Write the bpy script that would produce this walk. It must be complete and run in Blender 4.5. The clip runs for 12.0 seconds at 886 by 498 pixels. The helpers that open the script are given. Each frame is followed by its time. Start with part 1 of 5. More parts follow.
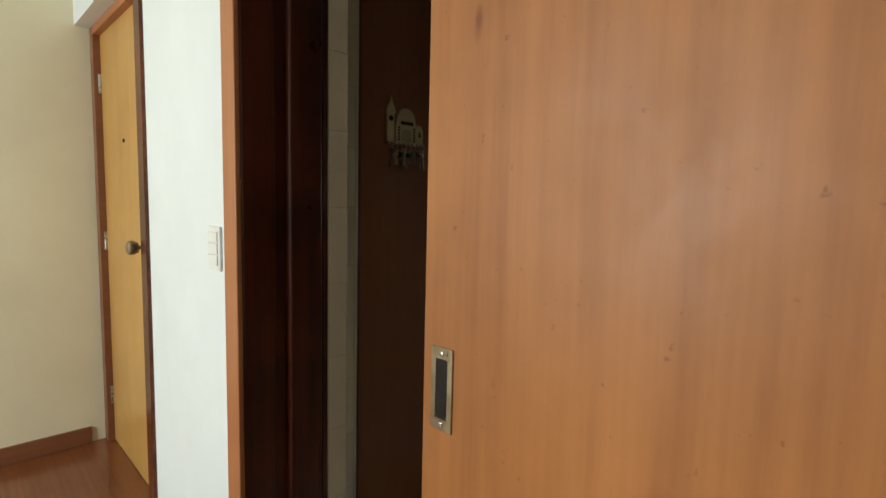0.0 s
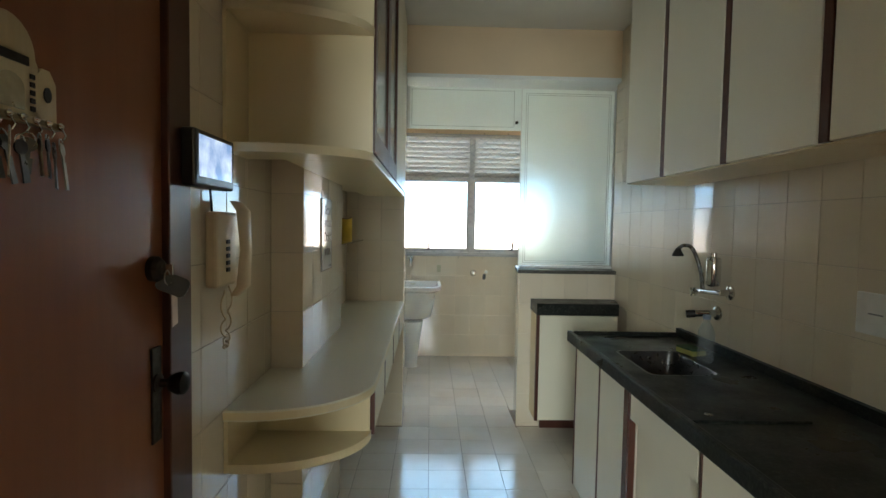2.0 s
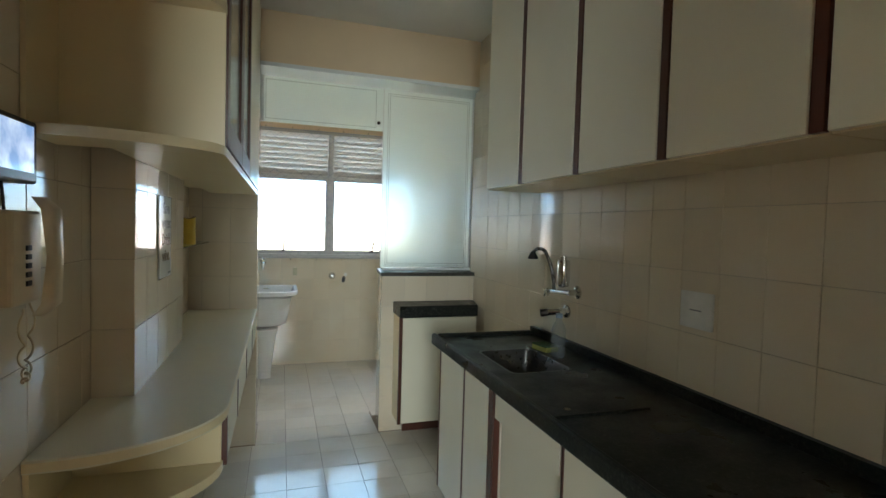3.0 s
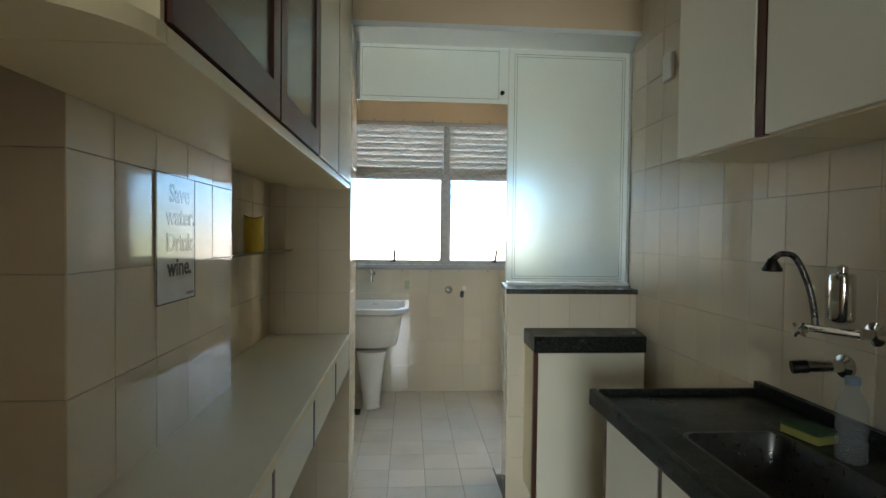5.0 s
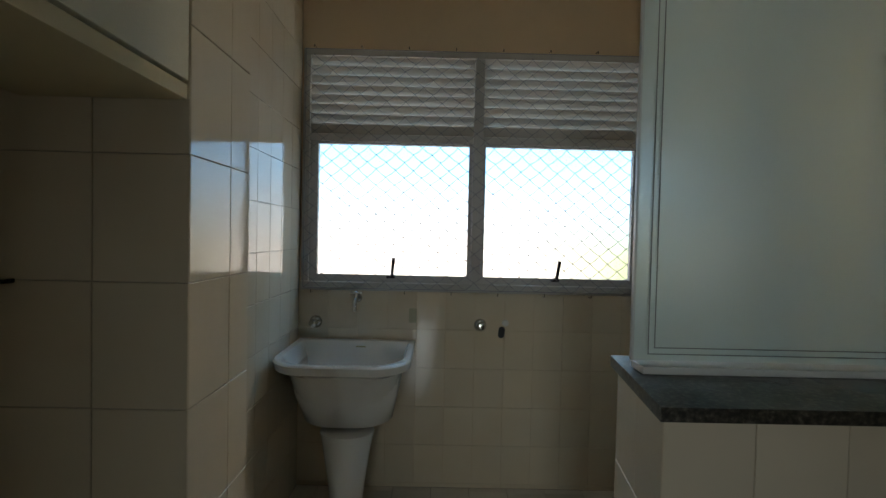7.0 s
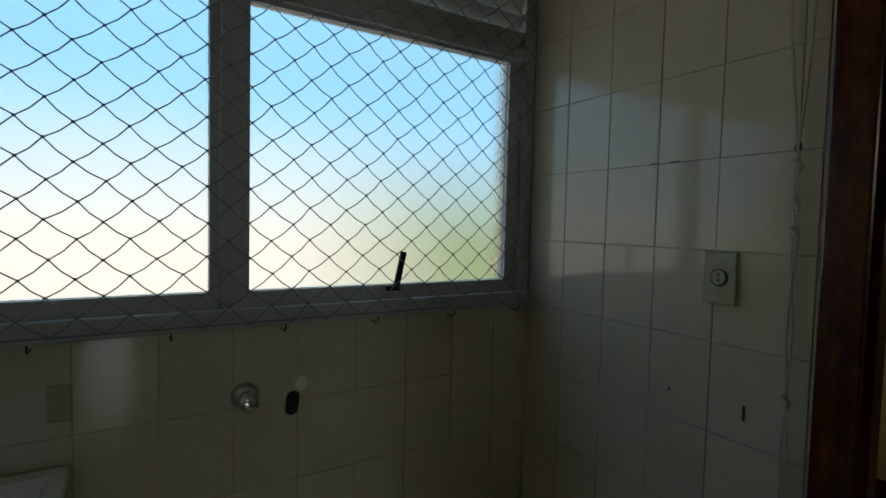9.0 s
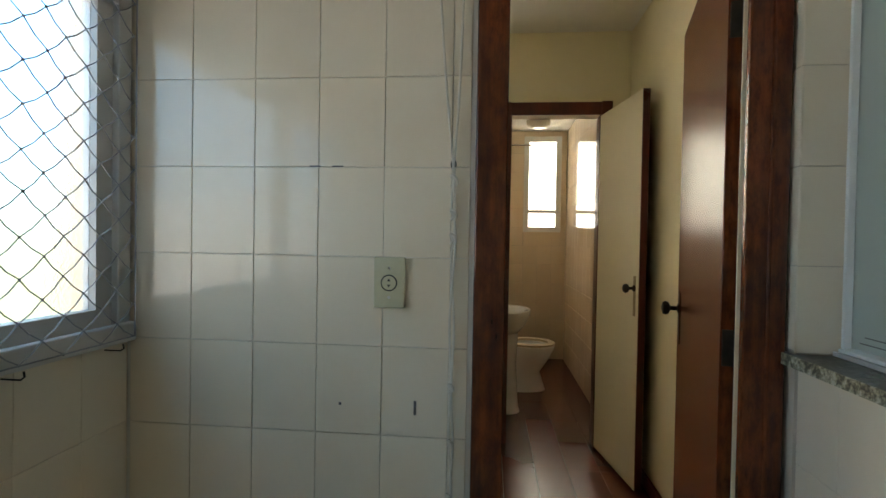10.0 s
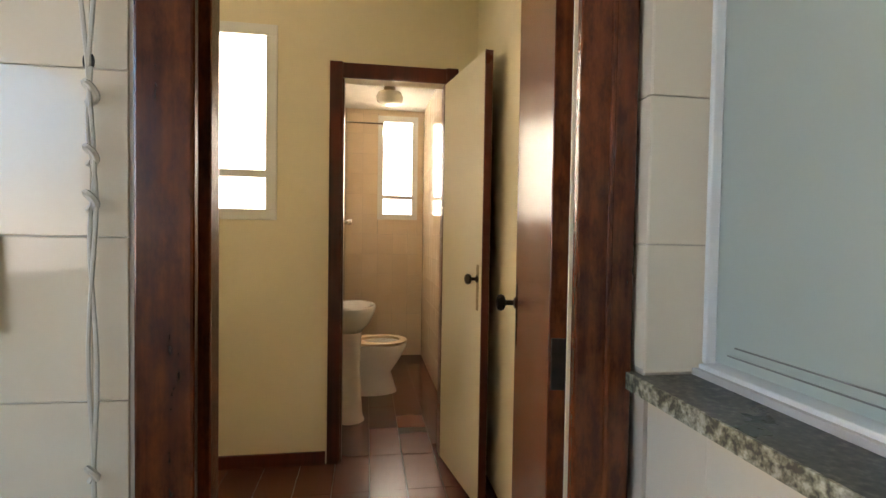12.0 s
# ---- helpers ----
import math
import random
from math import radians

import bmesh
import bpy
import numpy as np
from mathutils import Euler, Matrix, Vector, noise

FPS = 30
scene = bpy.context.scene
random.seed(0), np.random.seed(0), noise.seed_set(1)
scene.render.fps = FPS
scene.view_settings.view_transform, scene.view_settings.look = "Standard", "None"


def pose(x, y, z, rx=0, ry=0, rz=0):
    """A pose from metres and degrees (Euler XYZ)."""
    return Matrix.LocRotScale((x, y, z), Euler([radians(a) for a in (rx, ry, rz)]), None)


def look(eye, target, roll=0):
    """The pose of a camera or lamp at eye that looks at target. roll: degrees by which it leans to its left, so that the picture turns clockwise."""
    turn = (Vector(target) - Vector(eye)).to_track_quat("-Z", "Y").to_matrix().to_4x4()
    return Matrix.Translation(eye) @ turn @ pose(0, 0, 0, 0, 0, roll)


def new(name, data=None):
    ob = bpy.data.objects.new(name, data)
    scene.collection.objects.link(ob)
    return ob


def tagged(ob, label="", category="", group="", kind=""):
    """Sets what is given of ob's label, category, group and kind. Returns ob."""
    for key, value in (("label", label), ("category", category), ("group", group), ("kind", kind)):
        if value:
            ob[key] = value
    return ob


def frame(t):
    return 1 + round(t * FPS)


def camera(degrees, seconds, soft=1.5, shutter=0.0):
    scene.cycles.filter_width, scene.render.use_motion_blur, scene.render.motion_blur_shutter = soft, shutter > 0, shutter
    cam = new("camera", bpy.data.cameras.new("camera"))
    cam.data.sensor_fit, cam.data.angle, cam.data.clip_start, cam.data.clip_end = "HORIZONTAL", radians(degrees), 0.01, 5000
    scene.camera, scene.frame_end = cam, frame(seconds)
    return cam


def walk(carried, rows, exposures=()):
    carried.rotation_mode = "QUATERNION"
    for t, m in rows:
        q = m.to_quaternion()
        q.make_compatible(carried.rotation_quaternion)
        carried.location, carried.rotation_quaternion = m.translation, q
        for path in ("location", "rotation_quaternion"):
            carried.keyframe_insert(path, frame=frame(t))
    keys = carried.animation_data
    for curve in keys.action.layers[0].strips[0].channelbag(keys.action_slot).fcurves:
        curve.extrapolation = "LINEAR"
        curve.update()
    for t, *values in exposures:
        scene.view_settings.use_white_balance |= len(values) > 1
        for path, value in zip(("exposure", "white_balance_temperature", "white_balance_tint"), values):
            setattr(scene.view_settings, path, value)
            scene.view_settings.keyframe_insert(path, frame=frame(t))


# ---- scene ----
cam = camera(83.1, 12.0)
PATH = [
    (0, (0.508, -0.503, 1.278), (-0.894, 0.912, 1.094), 1.3),
    (0.5, (0.19, -0.403, 1.281), (-1.078, 1.133, 1.102), 1.25),
    (1, (-0.061, -0.209, 1.266), (-1.056, 1.519, 1.113), 0.3),
    (1.5, (-0.264, -0.031, 1.318), (-0.77, 1.9, 1.192), 0.8),
    (2, (-0.403, 0.087, 1.36), (-0.35, 2.084, 1.267), 1.0),
    (2.5, (-0.442, 0.12, 1.367), (0.076, 2.05, 1.287), 1.4),
    (2.7, (-0.443, 0.135, 1.373), (0.197, 2.028, 1.291), 1.7),
    (4.5, (-0.292, 0.62, 1.334), (-0.103, 2.61, 1.294), 0.7),
    (5, (-0.288, 0.988, 1.325), (-0.154, 2.983, 1.278), 0.7),
    (5.5, (-0.225, 1.404, 1.339), (-0.131, 3.401, 1.281), 0.8),
    (6, (-0.229, 1.824, 1.324), (-0.155, 3.821, 1.257), 1.0),
    (6.5, (-0.192, 2.234, 1.319), (-0.167, 4.233, 1.267), 1.1),
    (6.7, (-0.172, 2.39, 1.342), (-0.159, 4.389, 1.293), 1.3),
    (8.3, (-0.19, 3.556, 1.329), (0.032, 5.54, 1.22), 1.0),
    (8.5, (-0.205, 3.691, 1.314), (0.214, 5.643, 1.203), 1.1),
    (9, (-0.171, 3.991, 1.301), (0.877, 5.692, 1.201), 1.4),
    (9.5, (-0.126, 4.242, 1.29), (1.54, 5.347, 1.248), 1.3),
    (10, (-0.193, 4.377, 1.296), (1.797, 4.569, 1.263), 1.0),
    (10.5, (-0.297, 4.402, 1.293), (1.671, 4.053, 1.214), 0.8),
    (11, (-0.248, 4.344, 1.282), (1.684, 3.839, 1.181), 0.9),
    (11.5, (-0.015, 4.209, 1.28), (1.938, 3.788, 1.198), 0.8),
    (12, (0.26, 4.133, 1.266), (2.236, 3.831, 1.208), 0.9),
]
EXPOSURES = [(0, 0.1, 6700, 8), (0.5, 0.25, 6450, 6), (1.0, 1.45, 5700, 2), (1.5, 1.5, 6750, 9), (2.0, 1.0, 6600, 8), (2.7, 0.95, 6500, 8), (5.5, 0.7, 6500, 10),
             (6.5, -0.1, 6550, 11), (8.3, -2.05, 6850, 2), (9.3, -1.9, 6300, -1), (9.6, -1.4, 6450, -3), (10.0, 0.05, 6500, 8), (10.5, 0.6, 6350, 12), (11.0, 0.95, 6300, 13), (11.5, 0.95, 6400, 14), (12.0, 1.0, 6850, 18)]
walk(cam, [(t, look(eye, target, roll)) for t, eye, target, roll in PATH], EXPOSURES)

# ---- world and light ----
world = bpy.data.worlds.new("world")
scene.world = world
world.use_nodes = True
wn = world.node_tree
sky = wn.nodes.new("ShaderNodeTexSky")
sky.sky_type, sky.sun_disc = "NISHITA", False
sky.sun_elevation, sky.sun_rotation = radians(50), radians(200)
wn.links.new(sky.outputs[0], wn.nodes["Background"].inputs[0])
wn.nodes["Background"].inputs[1].default_value = 0.1


def area_light(name, eye, target, w, h, watts, color):
    data = bpy.data.lights.new(name, "AREA")
    data.shape, data.size, data.size_y, data.energy, data.color = "RECTANGLE", w, h, watts, color
    ob = new(name, data)
    ob.matrix_world = look(eye, target)
    return ob


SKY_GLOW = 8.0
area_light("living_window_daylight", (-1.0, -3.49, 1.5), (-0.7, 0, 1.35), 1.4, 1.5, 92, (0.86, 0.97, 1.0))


# ---- materials ----
def mat(name, rough=0.5, metal=0.0, coat=0.0):
    m = bpy.data.materials.new(name)
    m.use_nodes = True
    b = m.node_tree.nodes["Principled BSDF"]
    b.inputs["Roughness"].default_value, b.inputs["Metallic"].default_value = rough, metal
    b.inputs["Coat Weight"].default_value = coat
    b.inputs["Coat Roughness"].default_value = 0.12
    return m, m.node_tree, b


def nd(t, kind, **props):
    n = t.nodes.new(kind)
    for k, v in props.items():
        n.inputs[k.replace("_", " ")].default_value = v
    return n


def coords(t, scale=(1, 1, 1)):
    c, mp = t.nodes.new("ShaderNodeTexCoord"), t.nodes.new("ShaderNodeMapping")
    mp.inputs["Scale"].default_value = scale
    t.links.new(c.outputs["Object"], mp.inputs[0])
    return mp.outputs[0]


def world_coords(t, scale=(1, 1, 1)):
    c, mp = t.nodes.new("ShaderNodeNewGeometry"), t.nodes.new("ShaderNodeMapping")
    mp.inputs["Scale"].default_value = scale
    t.links.new(c.outputs["Position"], mp.inputs[0])
    return mp.outputs[0]


def ramp(t, fac, stops):
    r = t.nodes.new("ShaderNodeValToRGB")
    e = r.color_ramp.elements
    while len(e) < len(stops):
        e.new(0.5)
    for k, (p, c) in zip(e, stops):
        k.position, k.color = p, (*c, 1)
    t.links.new(fac, r.inputs[0])
    return r.outputs[0]


def mix(t, fac, a, b, mode="MIX"):
    m = t.nodes.new("ShaderNodeMix")
    m.data_type, m.blend_type = "RGBA", mode
    for socket, v in ((m.inputs[0], fac), (m.inputs[6], a), (m.inputs[7], b)):
        if isinstance(v, (int, float)):
            socket.default_value = v
        elif isinstance(v, tuple):
            socket.default_value = (*v, 1)
        else:
            t.links.new(v, socket)
    return m.outputs[2]


def noise_of(t, vec, scale, detail=4, rough=0.55):
    n = nd(t, "ShaderNodeTexNoise", Scale=scale, Detail=detail, Roughness=rough)
    t.links.new(vec, n.inputs["Vector"])
    return n.outputs["Fac"]


def bump(t, b, height, strength=0.2, distance=0.002):
    n = nd(t, "ShaderNodeBump", Strength=strength, Distance=distance)
    t.links.new(height, n.inputs["Height"])
    t.links.new(n.outputs[0], b.inputs["Normal"])


def shift(c, k):
    return tuple(min(1.0, v * k) for v in c)


def paint(name, color, rough=0.6, dirt=0.88, grain=90):
    m, t, b = mat(name, rough)
    p = world_coords(t)
    big = noise_of(t, p, 1.7, 5)
    t.links.new(ramp(t, big, [(0.3, shift(color, dirt)), (0.7, color)]), b.inputs["Base Color"])
    bump(t, b, noise_of(t, p, grain, 3), 0.12, 0.003)
    return m


def glaze(name, color, rough=0.12, vary=0.05, tint=(0.9, 0.8, 0.66), relief=True):
    """Glazed ceramic: each piece a little different, faint cloudiness and waviness."""
    m, t, b = mat(name, rough)
    p = world_coords(t)
    info = t.nodes.new("ShaderNodeObjectInfo")
    piece = ramp(t, info.outputs["Random"], [(0.0, shift(color, 1 - vary)), (1.0, shift(color, 1 + vary * 0.5))])
    cloud = noise_of(t, p, 6, 5)
    stain = ramp(t, noise_of(t, p, 2.3, 6), [(0.5, (1, 1, 1)), (0.75, tint)])
    c = mix(t, 0.5, piece, stain, "MULTIPLY")
    c = mix(t, 0.12, c, ramp(t, cloud, [(0.3, shift(color, 0.8)), (0.7, color)]))
    t.links.new(c, b.inputs["Base Color"])
    if relief:
        t.links.new(ramp(t, cloud, [(0.3, (rough * 0.8,) * 3), (0.75, (rough * 1.6,) * 3)]), b.inputs["Roughness"])
        bump(t, b, noise_of(t, p, 14, 2), 0.1, 0.004)
    return m


def wood(name, dark, light, rough=0.35, grain=26.0, coat=0.0, blotch=0.35, axis=2, flecks=False, gloss=0.5):
    """Veneer with its grain along one axis."""
    m, t, b = mat(name, rough, 0, coat)
    s = [grain, grain, grain]
    s[axis] = grain * 0.035
    p = world_coords(t, tuple(s))
    q = world_coords(t)
    fine = noise_of(t, p, 2.4, 4, 0.6)
    broad = noise_of(t, world_coords(t, tuple(v * 0.22 for v in s)), 1.6, 4)
    c = mix(t, 0.5, ramp(t, fine, [(0.32, dark), (0.68, light)]), ramp(t, broad, [(0.35, dark), (0.65, light)]))
    c = mix(t, blotch, c, ramp(t, noise_of(t, q, 2.6, 5), [(0.35, shift(dark, 0.8)), (0.7, shift(light, 1.05))]))
    if flecks:
        knots = ramp(t, noise_of(t, world_coords(t, (1, 1, 0.35)), 24, 1), [(0.74, (1, 1, 1)), (0.84, (0.45, 0.36, 0.32))])
        c = mix(t, 0.8, c, knots, "MULTIPLY")
    t.links.new(c, b.inputs["Base Color"])
    t.links.new(ramp(t, noise_of(t, q, 5, 5), [(0.3, (rough * 0.9,) * 3), (0.75, (rough * 1.15,) * 3)]), b.inputs["Roughness"])
    bump(t, b, broad, 0.03, 0.001)
    b.inputs["Specular IOR Level"].default_value = gloss
    return m


def granite(name, base, fleck, light, rough=0.16, amount=0.6):
    m, t, b = mat(name, rough)
    p = world_coords(t)
    v = nd(t, "ShaderNodeTexVoronoi", Scale=90)
    t.links.new(p, v.inputs["Vector"])
    c = ramp(t, noise_of(t, p, 105, 3, 0.6), [(0.38, base), (amount, fleck), (amount + 0.14, light)])
    t.links.new(mix(t, 0.35, c, mix(t, 1.0, c, ramp(t, v.outputs["Color"], [(0.2, (0.35, 0.35, 0.33)), (0.8, (1.2, 1.2, 1.15))]), "MULTIPLY")), b.inputs["Base Color"])
    t.links.new(ramp(t, noise_of(t, p, 4, 6), [(0.3, (rough * 0.7,) * 3), (0.7, (rough * 2.2,) * 3)]), b.inputs["Roughness"])
    return m


def metal(name, color, rough=0.15):
    m, t, b = mat(name, rough, 1.0)
    p = world_coords(t)
    t.links.new(ramp(t, noise_of(t, p, 30, 5), [(0.3, shift(color, 0.75)), (0.7, color)]), b.inputs["Base Color"])
    t.links.new(ramp(t, noise_of(t, p, 55, 5), [(0.3, (rough * 0.7,) * 3), (0.7, (rough * 1.7,) * 3)]), b.inputs["Roughness"])
    return m


def plastic(name, color, rough=0.35):
    m, t, b = mat(name, rough)
    p = world_coords(t)
    t.links.new(ramp(t, noise_of(t, p, 22, 5), [(0.3, shift(color, 0.88)), (0.7, color)]), b.inputs["Base Color"])
    bump(t, b, noise_of(t, p, 260, 2), 0.05, 0.0006)
    return m


def clear(name, color, rough, transmission=1.0, ripple=0.0, ior=1.45, scale=60):
    m, t, b = mat(name, rough)
    b.inputs["Transmission Weight"].default_value = transmission
    b.inputs["IOR"].default_value = ior
    p = world_coords(t)
    t.links.new(ramp(t, noise_of(t, p, 3, 4), [(0.3, shift(color, 0.96)), (0.7, color)]), b.inputs["Base Color"])
    if ripple:
        bump(t, b, noise_of(t, p, scale, 3), ripple, 0.004)
    return m


TILE = glaze("cream_wall_tile", (0.73, 0.64, 0.495), 0.06)
BATH_TILE = glaze("peach_bath_tile", (0.78, 0.66, 0.5), 0.07)
FLOOR_TILE = glaze("cream_floor_tile", (0.74, 0.69, 0.61), 0.12, 0.09, (0.72, 0.62, 0.5))
RED_TILE = glaze("red_floor_tile", (0.13, 0.042, 0.022), 0.25, 0.3, (0.9, 0.85, 0.8), False)
PORCELAIN = glaze("white_porcelain", (0.88, 0.88, 0.86), 0.1, 0.0)
GROUT = paint("pale_grout", (0.54, 0.47, 0.38), 0.9, 0.8)
# paler grout, with the joints' highlights put into its colour; hides stub joints
WHITE_LIT_GROUT = paint("white_lit_grout", (0.70, 0.66, 0.58), 0.9, 0.85)
FLOOR_GROUT = paint("brown_floor_grout", (0.24, 0.17, 0.12), 0.9, 0.7)
PEACH = paint("peach_paint", (0.78, 0.60, 0.39))
CREAM = paint("cream_paint", (0.78, 0.71, 0.51))
WHITE = paint("white_paint", (0.80, 0.83, 0.82))
CEILING = paint("ceiling_paint", (0.80, 0.78, 0.72), 0.8)
LAMINATE = paint("cream_laminate", (0.78, 0.735, 0.58), 0.33, 0.94, 220)
SHELFBOARD = paint("yellowed_laminate", (0.78, 0.66, 0.41), 0.3, 0.92, 220)
WHITE_ALU = paint("white_lacquered_aluminium", (0.78, 0.79, 0.77), 0.35, 0.9)
GREY_ALU = paint("weathered_aluminium", (0.56, 0.54, 0.51), 0.5, 0.75)
SLAT = paint("pale_shutter_lacquer", (0.62, 0.57, 0.51), 0.5, 0.85)
st_ = SLAT.node_tree
s1, s2 = nd(st_, "ShaderNodeBsdfTranslucent", Color=(0.6, 0.54, 0.48, 1)), nd(st_, "ShaderNodeMixShader", Fac=0.06)
st_.links.new(st_.nodes["Principled BSDF"].outputs[0], s2.inputs[1])
st_.links.new(s1.outputs[0], s2.inputs[2])
st_.links.new(s2.outputs[0], st_.nodes["Material Output"].inputs[0])
ORANGE_WOOD = wood("orange_door_veneer", (0.30, 0.108, 0.030), (0.47, 0.185, 0.058), 0.48, 16, 0.0, 0.4, 2, True, 0.32)
ow = ORANGE_WOOD.node_tree
ob_ = ow.nodes["Principled BSDF"]
scuff = ramp(ow, noise_of(ow, world_coords(ow, (1, 1, 0.8)), 7, 8, 0.72), [(0.40, (0.50, 0.50, 0.50)), (0.58, (0.42, 0.42, 0.42)), (0.72, (0.50, 0.50, 0.50))])
ow.links.new(scuff, ob_.inputs["Roughness"])
oc = ob_.inputs["Base Color"].links[0].from_socket
streak = ramp(ow, noise_of(ow, world_coords(ow, (9, 9, 0.5)), 1.3, 6, 0.65), [(0.33, (0.74, 0.68, 0.66)), (0.5, (1, 1, 1)), (0.7, (1.1, 1.12, 1.12))])
wear = ramp(ow, noise_of(ow, world_coords(ow), 60, 2), [(0.70, (1, 1, 1)), (0.78, (0.62, 0.55, 0.5))])
ow.links.new(mix(ow, 0.9, mix(ow, 0.7, oc, streak, "MULTIPLY"), wear, "MULTIPLY"), ob_.inputs["Base Color"])
HONEY_WOOD = wood("honey_door_veneer", (0.46, 0.235, 0.06), (0.58, 0.33, 0.1), 0.35, 22)
BOARD_WOOD = wood("brown_baseboard_wood", (0.16, 0.055, 0.025), (0.24, 0.09, 0.04), 0.4, 30, 0.0, 0.35, 1)
CASING_WOOD = wood("orange_casing_wood", (0.34, 0.115, 0.042), (0.48, 0.19, 0.075), 0.4, 30)
DARK_WOOD = wood("dark_jamb_wood", (0.006, 0.002, 0.0015), (0.15, 0.030, 0.013), 0.30, 18, 0.0, 0.5, gloss=0.35)
RED_WOOD = wood("red_brown_door_veneer", (0.21, 0.068, 0.026), (0.28, 0.098, 0.038), 0.36, 18, gloss=0.35)
MAHOGANY = wood("varnished_mahogany", (0.010, 0.002, 0.001), (0.19, 0.045, 0.012), 0.27, 26, 0.0, 0.38, gloss=0.45)
mt = MAHOGANY.node_tree
for socket in ("Roughness", "Normal"):
    for lk in list(mt.nodes["Principled BSDF"].inputs[socket].links):
        mt.links.remove(lk)
mb = mt.nodes["Principled BSDF"]
worn = ramp(mt, noise_of(mt, world_coords(mt, (1, 1, 0.4)), 46, 5, 0.7), [(0.36, (0.42, 0.36, 0.34)), (0.5, (1, 1, 1)), (0.66, (1.5, 1.55, 1.6))])
mt.links.new(mix(mt, 0.75, mb.inputs["Base Color"].links[0].from_socket, worn, "MULTIPLY"), mb.inputs["Base Color"])
TRIM_WOOD = wood("dark_trim_wood", (0.05, 0.016, 0.010), (0.11, 0.034, 0.02), 0.32, 40)
PLANK = wood("living_floor_wood", (0.15, 0.045, 0.016), (0.25, 0.085, 0.032), 0.24, 30, 0.2, 0.35, 0)
KEYWOOD = wood("pale_plywood", (0.44, 0.33, 0.18), (0.56, 0.44, 0.26), 0.55, 60)
GRANITE = granite("dark_green_granite", (0.006, 0.007, 0.006), (0.020, 0.023, 0.018), (0.055, 0.056, 0.046), 0.26)
GRANITE_EDGE = granite("speckled_granite", (0.07, 0.06, 0.04), (0.26, 0.24, 0.16), (0.52, 0.49, 0.38), 0.3, 0.5)
SILL_GRANITE = granite("brown_sill_granite", (0.018, 0.016, 0.012), (0.060, 0.053, 0.040), (0.13, 0.12, 0.095), 0.24, 0.56)
GRANITE.node_tree.nodes["Principled BSDF"].inputs["Specular IOR Level"].default_value = 0.22
STEEL = metal("brushed_steel", (0.62, 0.61, 0.58), 0.25)
DULL_STEEL = metal("dull_basin_steel", (0.12, 0.12, 0.115), 0.3)
CHROME = metal("worn_chrome", (0.75, 0.74, 0.72), 0.1)
BRASS = metal("aged_brass", (0.40, 0.33, 0.22), 0.35)
BLACK_IRON = metal("blackened_iron", (0.045, 0.04, 0.036), 0.38)
KEY_METAL = metal("dark_key_metal", (0.16, 0.145, 0.12), 0.3)
DARK_STEEL = metal("dark_tarnished_steel", (0.17, 0.165, 0.155), 0.22)
BLACK = plastic("black_plastic", (0.02, 0.02, 0.022), 0.3)
IVORY = plastic("ivory_plastic", (0.68, 0.55, 0.36), 0.35)
WHITE_PLASTIC = plastic("white_plastic", (0.8, 0.79, 0.75), 0.35)
GREY_PLASTIC = plastic("grey_green_plastic", (0.50, 0.47, 0.31), 0.4)
WAX = plastic("yellow_wax", (0.75, 0.52, 0.06), 0.4)
SOOT = plastic("burnt_wax", (0.12, 0.06, 0.02), 0.6)
SPONGE = plastic("yellow_sponge", (0.36, 0.34, 0.08), 0.9)
CORD = plastic("off_white_cord", (0.62, 0.57, 0.48), 0.8)
NET = plastic("grey_net_cord", (0.28, 0.28, 0.30), 0.8)
PAPER = plastic("paper_tag", (0.66, 0.5, 0.45), 0.8)
INK = plastic("grey_ink", (0.09, 0.09, 0.1), 0.1)
PALE_INK_AND_GLARE = plastic("pale_grey_ink_and_glare", (0.3, 0.3, 0.31), 0.1)
SIGN_WHITE = plastic("white_enamel", (0.72, 0.73, 0.72), 0.06)
FROSTED = clear("frosted_window_glass", (0.63, 0.64, 0.64), 0.22, 1.0, 0.3, 1.45, 130)
ETCHED = clear("etched_partition_glass", (0.86, 0.92, 0.90), 0.36, 0.86)
et = ETCHED.node_tree
tl = nd(et, "ShaderNodeBsdfTranslucent", Color=(0.76, 0.86, 0.80, 1))
ms = nd(et, "ShaderNodeMixShader", Fac=0.32)
et.links.new(et.nodes["Principled BSDF"].outputs[0], ms.inputs[1])
et.links.new(tl.outputs[0], ms.inputs[2])
et.links.new(ms.outputs[0], et.nodes["Material Output"].inputs[0])
CLEAR_GLASS = clear("clear_glass", (0.86, 0.95, 0.91), 0.02)
CAB_GLASS = clear("cabinet_glass", (0.72, 0.82, 0.78), 0.16, 0.8)
PET, pt, pb = mat("clear_bottle_plastic", 0.08)
p1, p2 = nd(pt, "ShaderNodeBsdfTransparent", Color=(0.86, 0.9, 0.9, 1)), nd(pt, "ShaderNodeMixShader", Fac=0.14)
pt.links.new(p1.outputs[0], p2.inputs[1])
pt.links.new(pb.outputs[0], p2.inputs[2])
pt.links.new(p2.outputs[0], pt.nodes["Material Output"].inputs[0])
pt.links.new(ramp(pt, noise_of(pt, world_coords(pt), 12, 3), [(0.3, (0.7, 0.74, 0.76)), (0.7, (0.85, 0.88, 0.9))]), pb.inputs["Base Color"])
SCREEN, st, sb = mat("lit_screen", 0.12)
sc = ramp(st, noise_of(st, world_coords(st), 14, 3), [(0.35, (0.16, 0.27, 0.5)), (0.65, (0.5, 0.6, 0.75))])
st.links.new(sc, sb.inputs["Base Color"])
st.links.new(sc, sb.inputs["Emission Color"])
sb.inputs["Emission Strength"].default_value = 0.7
